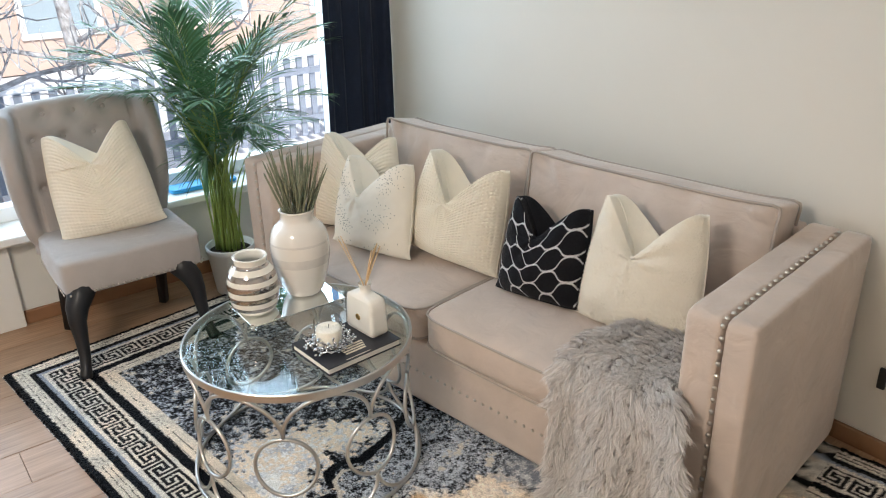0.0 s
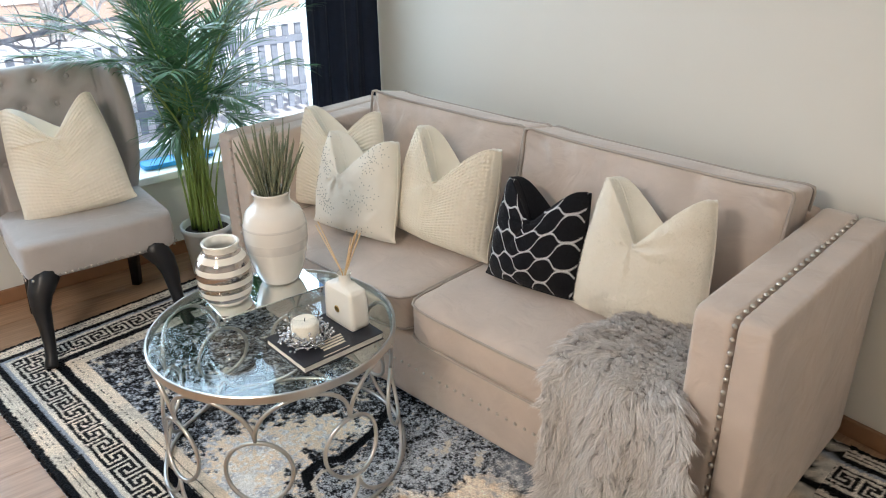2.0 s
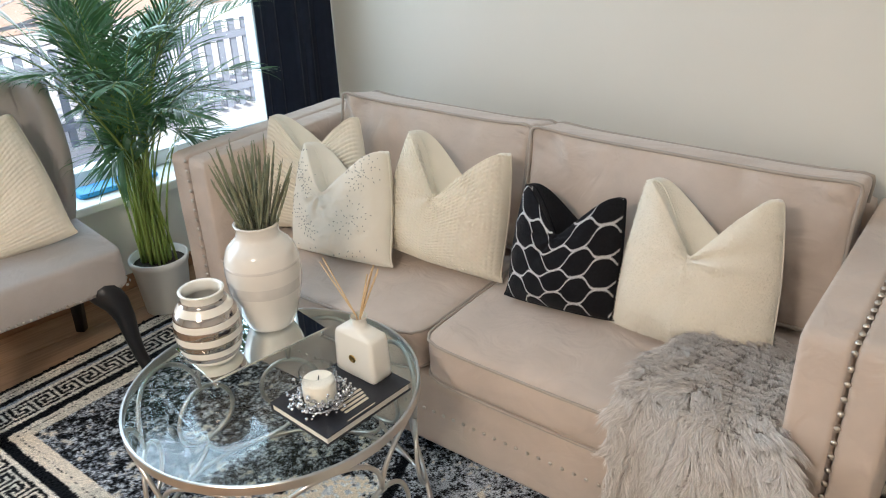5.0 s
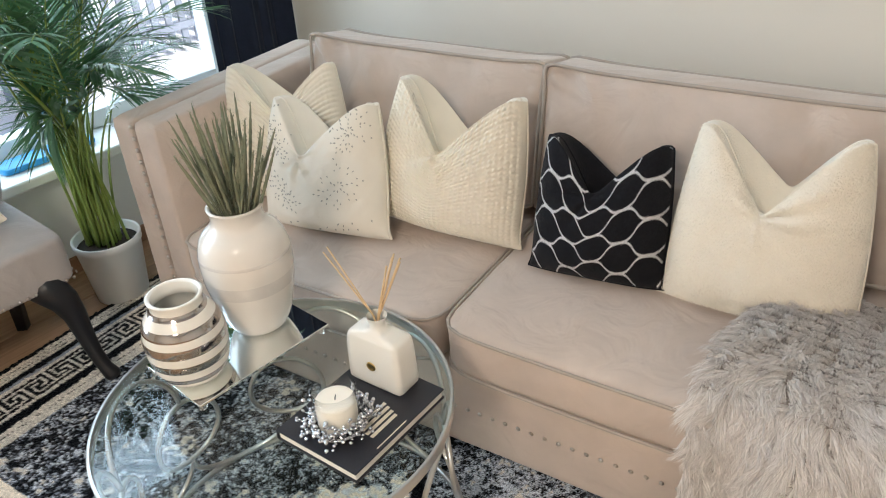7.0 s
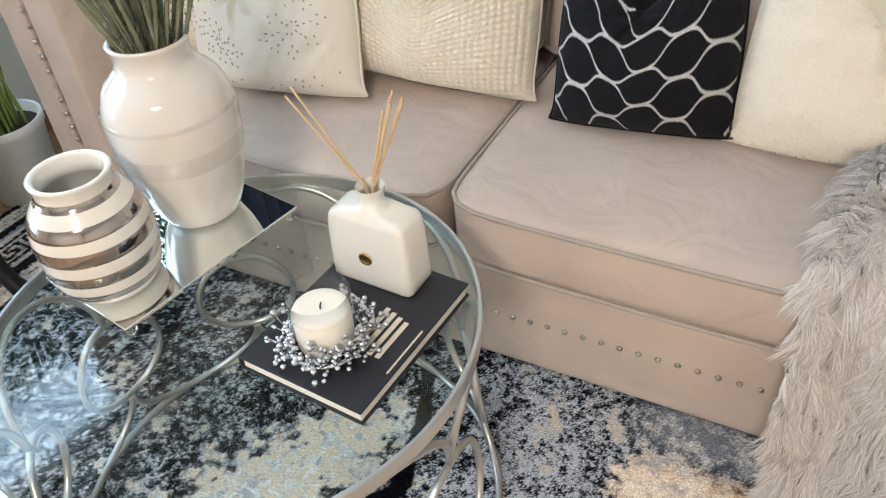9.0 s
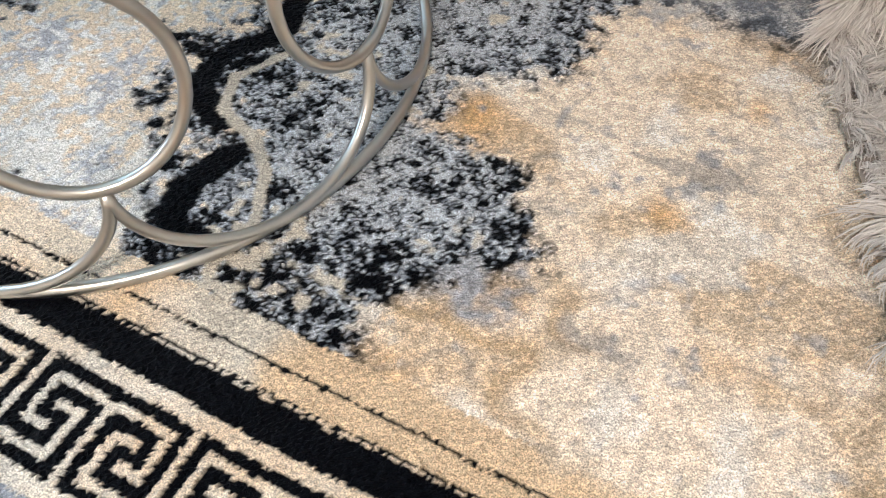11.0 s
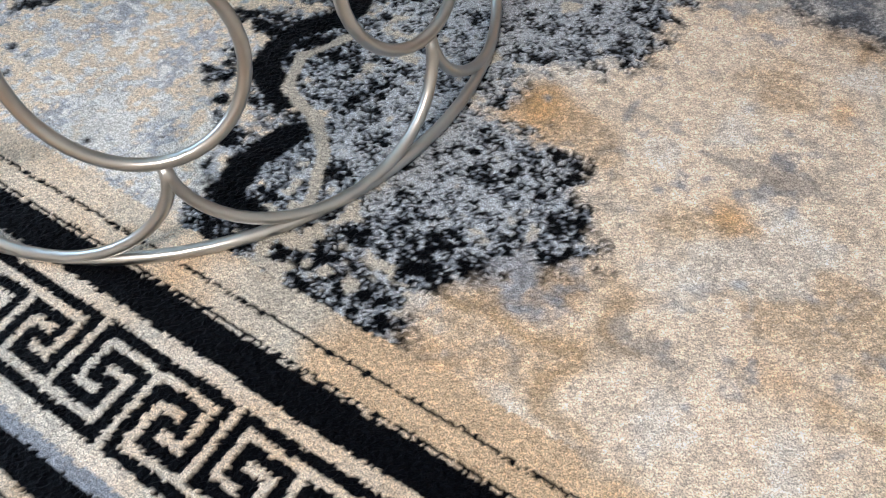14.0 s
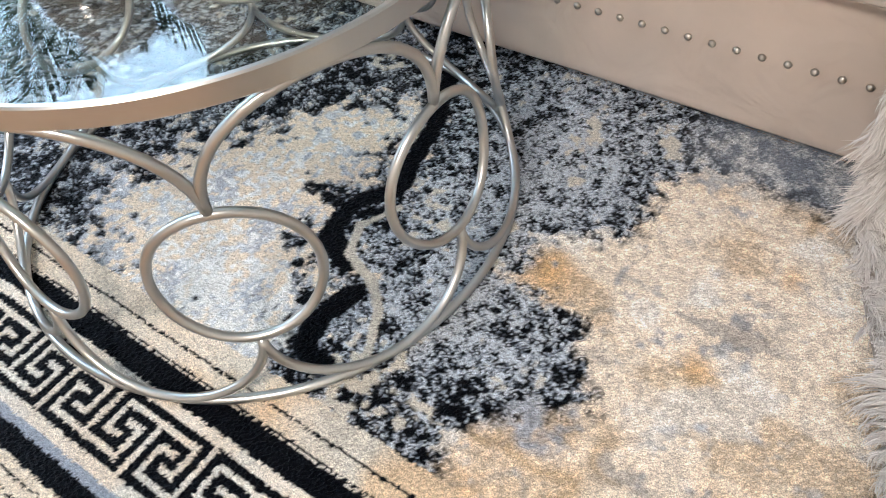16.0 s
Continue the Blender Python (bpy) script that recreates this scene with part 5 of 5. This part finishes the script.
    warm = blend(warm, WHITE, np.clip((fractal(x * 10 + 4, y * 10, 91, 4) - 0.58) * 5 - patch, 0, 0.45))
    # wavy folds of the pile: their brown shade is put into the colour
    ridge = np.clip(1 - np.abs(fractal(x * 7 + 2, y * 10 + 0.6 * x, 87, 3) - 0.5) * 20, 0, 1) * np.clip((big - 0.42) * 5, 0, 1)
    warm = blend(warm, np.array((0.42, 0.29, 0.15)), np.clip(ridge * 0.75 + (fine - 0.5) * 0.5, 0, 0.6) * np.clip(ridge * 4, 0, 1))
    warm = warm * (0.74 + 0.70 * grain)[..., None]
    col = blend(col, warm, np.clip(gold * 45, 0, 1))
    strip = np.clip((y + 0.115 + (fine - 0.5) * 0.05) * 16, 0, 1) * np.clip((x - 0.37) * 12, 0, 1) * (y < 0.3)
    col = blend(col, blend(np.broadcast_to(GREY, col.shape), WHITE * 0.8, np.clip((speck - 0.45) * 4, 0, 1)), strip)
    col = np.where(((x > 1.1) | (y > 0.2))[..., None], warm, col)
    x = bx

    # border, from the outer edge inwards
    cream = EDGE_C * (0.86 + 0.28 * fractal(x * 30, y * 30, 50, 2))[..., None] * (0.88 + 0.24 * tuft)[..., None]
    cream = blend(cream, CREAM_C * 1.05, np.clip((fractal(x * 6, y * 6, 55, 3) - 0.5) * 5, 0, 0.8))
    cream = blend(cream, GOLD_C * 1.25, np.clip((x + 0.25) * 2, 0, 1) * np.clip((fractal(x * 7, y * 7, 58, 4) - 0.45) * 5, 0, 0.75))
    pale = blend(cream, WHITE, np.full(x.shape, 0.22))
    dark = np.broadcast_to(BLACK, col.shape)

    def band(col, lo, hi, what):
        return np.where(((d >= lo) & (d < hi))[..., None], what, col)

    col = np.where((d < 0.302)[..., None], cream, col)
    col = band(col, 0.0, 0.012, dark)
    col = band(col, 0.027, 0.0295, dark)
    col = band(col, 0.044, 0.0465, dark)
    col = band(col, 0.058, 0.083, dark)
    col = band(col, 0.083, 0.0945, np.broadcast_to(GREY * 1.5, col.shape))
    col = band(col, 0.0945, KEY_LO, pale)
    col = band(col, KEY_LO, KEY_HI, dark)
    hit = np.ones(x.shape, bool)
    for da, dd in ((0.0009, 0.0009), (-0.0009, 0.0009), (0.0009, -0.0009), (-0.0009, -0.0009)):
        i = np.floor((along + da - KEY_START) / KEY_LONG * 16 + 0.5).astype(int) % 16
        j = 1 + np.floor((KEY_HI - d - dd) / (KEY_HI - KEY_LO) * 9).astype(int)
        hit &= (j >= 1) & (j <= 9) & (KEY_BITS[np.clip(j, 0, 10), i] == 1)
    col = np.where(hit[..., None], pale, col)
    col = band(col, KEY_HI, 0.2105, pale)
    col = band(col, 0.2105, 0.2480, dark)
    col = band(col, 0.2435, 0.2452, pale)
    col = band(col, 0.2685, 0.2715, dark)
    # yarn tone varies by tuft, spread wider to paint in the fibres' glints
    return col * (0.84 + 0.32 * tuft)[..., None], d


def rug_mesh():
    verts, faces, cols, base = [], [], [], 0
    for x0, x1, y0, y1, step in ((-0.48, 1.15, RY0, 0.02, 0.0026), (RX0, -0.48, RY0, 0.10, 0.0045), (-0.98, -0.48, 0.10, RY1, 0.02), (RX0, -0.98, 0.10, RY1, 0.0055), (-0.48, 1.15, 0.02, RY1, 0.02), (1.15, RX1, RY0, RY1, 0.0055)):
        nx, ny = max(2, round((x1 - x0) / step)), max(2, round((y1 - y0) / step))
        x, y = np.meshgrid(np.linspace(x0, x1, nx + 1), np.linspace(y0, y1, ny + 1))
        col, d = rug_colour(x, y)
        tuft = np.random.rand(*x.shape)
        lum = col.mean(-1)
        z = RUG_Z + (tuft - 0.6) * min(0.0034, step * 0.9) + 0.0012 * np.clip(lum * 3, 0, 1) + 0.0012 * (fractal(x * 40, y * 40, 5, 2) - 0.5) + 0.006 * (fractal(x * 6, y * 6, 8, 3) - 0.5) * np.clip(lum * 4, 0, 1)
        z = np.where(d < 0.003, 0.002, z)
        jx = np.where((x > x0 + 1e-6) & (x < x1 - 1e-6), (np.random.rand(*x.shape) - 0.5) * step * 0.7, 0)
        jy = np.where((y > y0 + 1e-6) & (y < y1 - 1e-6), (np.random.rand(*x.shape) - 0.5) * step * 0.7, 0)
        verts.append(np.stack([x + jx, y + jy, z], -1).reshape(-1, 3))
        cols.append(col.reshape(-1, 3))
        k = base + np.arange((nx + 1) * (ny + 1)).reshape(ny + 1, nx + 1)
        faces.append(np.stack([k[:-1, :-1], k[:-1, 1:], k[1:, 1:], k[1:, :-1]], -1).reshape(-1, 4))
        base += (nx + 1) * (ny + 1)
    v, f, c = np.concatenate(verts), np.concatenate(faces), np.concatenate(cols)
    me = bpy.data.meshes.new("rug")
    me.from_pydata(v.tolist(), [], f.tolist())
    att = me.color_attributes.new("weave", "FLOAT_COLOR", "POINT")
    att.data.foreach_set("color", np.c_[c, np.ones(len(c))].astype(np.float32).ravel())
    return me


def rug_material():
    mat = material("woven_pile", (0.5, 0.5, 0.5), 0.55, sheen=0.0, bump=0.8, bump_scale=900, spec=0.5)
    nt = mat.node_tree
    att = nt.nodes.new("ShaderNodeAttribute")
    att.attribute_name = "weave"
    tex, rng_node, hsv, coord = (nt.nodes.new(k) for k in ("ShaderNodeTexNoise", "ShaderNodeMapRange", "ShaderNodeHueSaturation", "ShaderNodeTexCoord"))
    tex.inputs["Scale"].default_value, tex.inputs["Detail"].default_value = 700, 2
    rng_node.inputs[1].default_value, rng_node.inputs[2].default_value = 0.3, 0.7
    rng_node.inputs[3].default_value, rng_node.inputs[4].default_value = 0.50, 1.52
    nt.links.new(coord.outputs["Object"], tex.inputs["Vector"])
    nt.links.new(tex.outputs[0], rng_node.inputs[0])
    nt.links.new(rng_node.outputs[0], hsv.inputs["Value"])
    nt.links.new(att.outputs["Color"], hsv.inputs["Color"])
    nt.links.new(hsv.outputs[0], principled(mat).inputs["Base Color"])
    nt.links.new(att.outputs["Color"], principled(mat).inputs["Specular Tint"])
    return mat


rug_data = rug_mesh()
rug_data.materials.append(rug_material())
rug = tagged(new("rug", rug_data), "black and cream rug with a key-pattern border and marbled field", "rug")
rug.matrix_basis = pose(0, RY0, 0, 0, 0, -0.8) @ pose(0, -RY0, 0)


# ---- fur ----
def fur_material(name, dark, light, rough=0.7):
    mat = material(name, dark, rough, sheen=0.3, spec=0.3)
    nt = mat.node_tree
    geo, mix = nt.nodes.new("ShaderNodeNewGeometry"), nt.nodes.new("ShaderNodeMix")
    mix.data_type = "RGBA"
    mix.inputs[6].default_value, mix.inputs[7].default_value = (*dark, 1), (*light, 1)
    nt.links.new(geo.outputs["Random Per Island"], mix.inputs[0])
    nt.links.new(mix.outputs[2], principled(mat).inputs["Base Color"])
    return mat


def strands(points, ways, normals, lengths, width, lift, droop, mat, name, curl=0.25, segments=3):
    """Tapered blades of fur, one for each point."""
    n = len(points)
    side = np.cross(ways, normals)
    side /= np.linalg.norm(side, axis=1)[:, None] + 1e-9
    spin = (np.random.rand(n, 1) - 0.5) * 2
    side = side + normals * spin
    side /= np.linalg.norm(side, axis=1)[:, None] + 1e-9
    rows = []
    jitter = (np.random.rand(n, 3) - 0.5) * curl
    for k in range(segments + 1):
        s = k / segments
        p = points + (ways * s + normals * lift[:, None] * (s - 0.55 * s * s) + jitter * s * s) * lengths[:, None]
        p[:, 2] -= droop * lengths * s * s
        w = width * (1 - 0.85 * s**1.5)
        if k == segments:
            rows.append(p[:, None])
        else:
            rows.append(np.stack([p - side * w, p + side * w], 1))
    verts = np.concatenate(rows, 1)
    m = verts.shape[1]
    base = (np.arange(n) * m)[:, None]
    quads = [base + np.array([2 * k, 2 * k + 1, 2 * k + 3, 2 * k + 2]) for k in range(segments - 1)]
    tri = base + np.array([2 * segments - 2, 2 * segments - 1, 2 * segments])
    faces = [q for a in quads for q in a.tolist()] + tri.tolist()
    me = bpy.data.meshes.new(name)
    me.from_pydata(verts.reshape(-1, 3).tolist(), [], faces)
    me.materials.append(mat)
    me.shade_smooth()
    return me


FUR = fur_material("grey_beige_fur", (0.55, 0.505, 0.48), (0.86, 0.82, 0.79))
# the throw's run from the seat over the front edge to the floor: y, z, inner and outer x
RUN = np.array([(0.36, 0.462, 0.74, 0.93), (0.24, 0.478, 0.68, 0.935), (0.12, 0.490, 0.65, 0.94), (0.02, 0.487, 0.635, 0.945), (-0.045, 0.465, 0.63, 0.99), (-0.075, 0.41, 0.63, 1.03), (-0.085, 0.32, 0.635, 1.06), (-0.092, 0.22, 0.635, 1.075), (-0.105, 0.12, 0.64, 1.08), (-0.14, 0.055, 0.66, 1.09), (-0.22, 0.034, 0.70, 1.09), (-0.33, 0.030, 0.745, 1.08), (-0.43, 0.028, 0.775, 1.07), (-0.54, 0.028, 0.805, 1.06)])


def throw_at(a, b):
    """Place on the throw: a across, b along, both 0..1."""
    t = np.linspace(0, 1, len(RUN))
    y, z, xl, xr = (np.interp(b, t, RUN[:, k]) for k in range(4))
    x = xl + (xr - xl) * a
    fold = 0.032 * np.sin(a * 11 + 2.2 * np.sin(b * 3.1) + 0.8) * np.clip((b - 0.15) * 3, 0, 1) + 0.014 * np.sin(a * 5 + b * 7)
    edge = np.clip(np.minimum(a, 1 - a) * 7, 0, 1)
    edge = np.sqrt(1 - (1 - edge) ** 2)
    front = np.clip((b - 0.30) * 6, 0, 1) * np.clip((0.80 - b) * 8, 0, 1)
    up = 1 - front
    y = y - (fold + 0.02 * edge) * front
    z = z + (fold * 0.6 + 0.025 * edge - 0.016) * up
    return np.stack([x, y, np.maximum(z, 0.016)], -1)


def throw_parts(ob):
    n, m = 40, 70
    a, b = np.meshgrid(np.linspace(0, 1, n + 1), np.linspace(0, 1, m + 1))
    pts = throw_at(a, b).reshape(-1, 3)
    k = np.arange((n + 1) * (m + 1)).reshape(m + 1, n + 1)
    faces = np.stack([k[:-1, :-1], k[:-1, 1:], k[1:, 1:], k[1:, :-1]], -1).reshape(-1, 4).tolist()
    put_part("backing", mesh_from("backing", pts, [tuple(q) for q in faces], FUR_BASE), ob)
    count = 110000
    a, b = np.random.rand(count), np.random.rand(count) ** 0.92
    p = throw_at(a, b)
    db, da = throw_at(a, np.clip(b + 0.004, 0, 1.004)) - p, throw_at(a + 0.004, b) - p
    db /= np.linalg.norm(db, axis=1)[:, None] + 1e-9
    nrm = np.cross(da, db)
    nrm /= np.linalg.norm(nrm, axis=1)[:, None] + 1e-9
    nrm *= np.where((nrm[:, 1] * -1 + nrm[:, 2]) < 0, -1, 1)[:, None]
    clump = fractal(a * 20, b * 40, 90, 3) - 0.5
    clump2 = fractal(a * 24 + 9, b * 48, 95, 3) - 0.5
    da /= np.linalg.norm(da, axis=1)[:, None] + 1e-9
    way = db * (0.55 + clump2 * 1.6)[:, None] + da * (clump * 3.4 + (a - 0.5) * 0.35)[:, None]
    # strands of one tuft lean together
    ca, cb = np.floor(a * 26), np.floor(b * 62)
    ra = np.modf(np.abs(np.sin(ca * 12.9898 + cb * 78.233) * 43758.5453))[0]
    rb = np.modf(np.abs(np.sin(ca * 39.346 + cb * 11.135) * 24634.6345))[0]
    tuft = throw_at(np.clip((ca + 0.2 + 0.6 * ra) / 26, 0, 1), np.clip((cb + 0.2 + 0.6 * rb) / 62, 0, 1)) - p
    way = way + tuft / 0.034 * 0.95
    length = 0.032 * (0.75 + 0.5 * np.random.rand(count)) * (1 + clump2 * 0.5)
    lift = 0.95 + clump2 * 0.9 + 0.25 * np.random.rand(count)
    ob2 = put_part("fur", strands(p, way, nrm, length, 0.00095, lift, 0.18, FUR, "fur"), ob, "long soft grey-beige pile")
    ob2["kind"] = "stuff"


throw = thing("fur_throw", Matrix.Identity(4), "grey-beige long-pile fur throw draped over the seat to the floor", "throw")
throw_parts(throw)

PLUSH = fur_material("cream_plush_pile", (0.91, 0.85, 0.735), (0.94, 0.885, 0.78), 0.9)
u, v = np.random.rand(38000) * 1.98 - 0.99, np.random.rand(38000) * 1.98 - 0.99
p = on_front(fluffy_data, u, v, 0.0)
pu, pv = on_front(fluffy_data, u + 0.01, v, 0.0) - p, on_front(fluffy_data, u, v + 0.01, 0.0) - p
nrm = np.cross(pu, pv)
nrm /= np.linalg.norm(nrm, axis=1)[:, None] + 1e-9
nrm *= np.where(nrm[:, 1] > 0, -1, 1)[:, None]
nrm += np.c_[np.sign(u) * (np.abs(u) > 0.93), np.zeros(len(u)), np.sign(v) * (np.abs(v) > 0.93)]
down = np.c_[(fractal(u * 4, v * 4, 61, 2) - 0.5) * 1.6, np.zeros(len(u)), -np.ones(len(u)) * 0.5]
pile = put_part("plush_nap", strands(p, down, nrm, np.full(len(u), 0.0042) * (0.7 + 0.6 * np.random.rand(len(u))), 0.0010, np.full(len(u), 0.9), 0.1, PLUSH, "pile", 0.4, 2), fluffy, "soft plush pile")
pile["kind"] = "stuff"

# ---- planks of the floor ----
PLANK_W, PLANK_L = 0.192, 1.29


PLANKS = {}


def plank_mesh(length):
    if length in PLANKS:
        return PLANKS[length]
    me = bpy.data.meshes.new("plank")
    bm = box(bmesh.new(), 0.0006, length - 0.0006, 0.0006, PLANK_W - 0.0006, -0.010, 0.0, 0.0012, 1)
    bm.to_mesh(me)
    bm.free()
    me.materials.append(OAK)
    PLANKS[length] = me
    return me


for i in range(int(ROOM_X / PLANK_W)):
    for j in range(6):
        y0 = ROOM_Y - 0.6 + (i * 0.53 % 1) * PLANK_L * 0.6 + (j - 1) * PLANK_L
        lo, hi = max(y0, ROOM_Y), min(y0 + PLANK_L, 0.0)
        if hi - lo > 0.05:
            plank = new("plank", plank_mesh(round(hi - lo, 3)))
            plank.parent = floor
            plank.matrix_basis = pose((i + 1) * PLANK_W + 0.001 * (i % 2), lo, 0, 0, 0, 90)
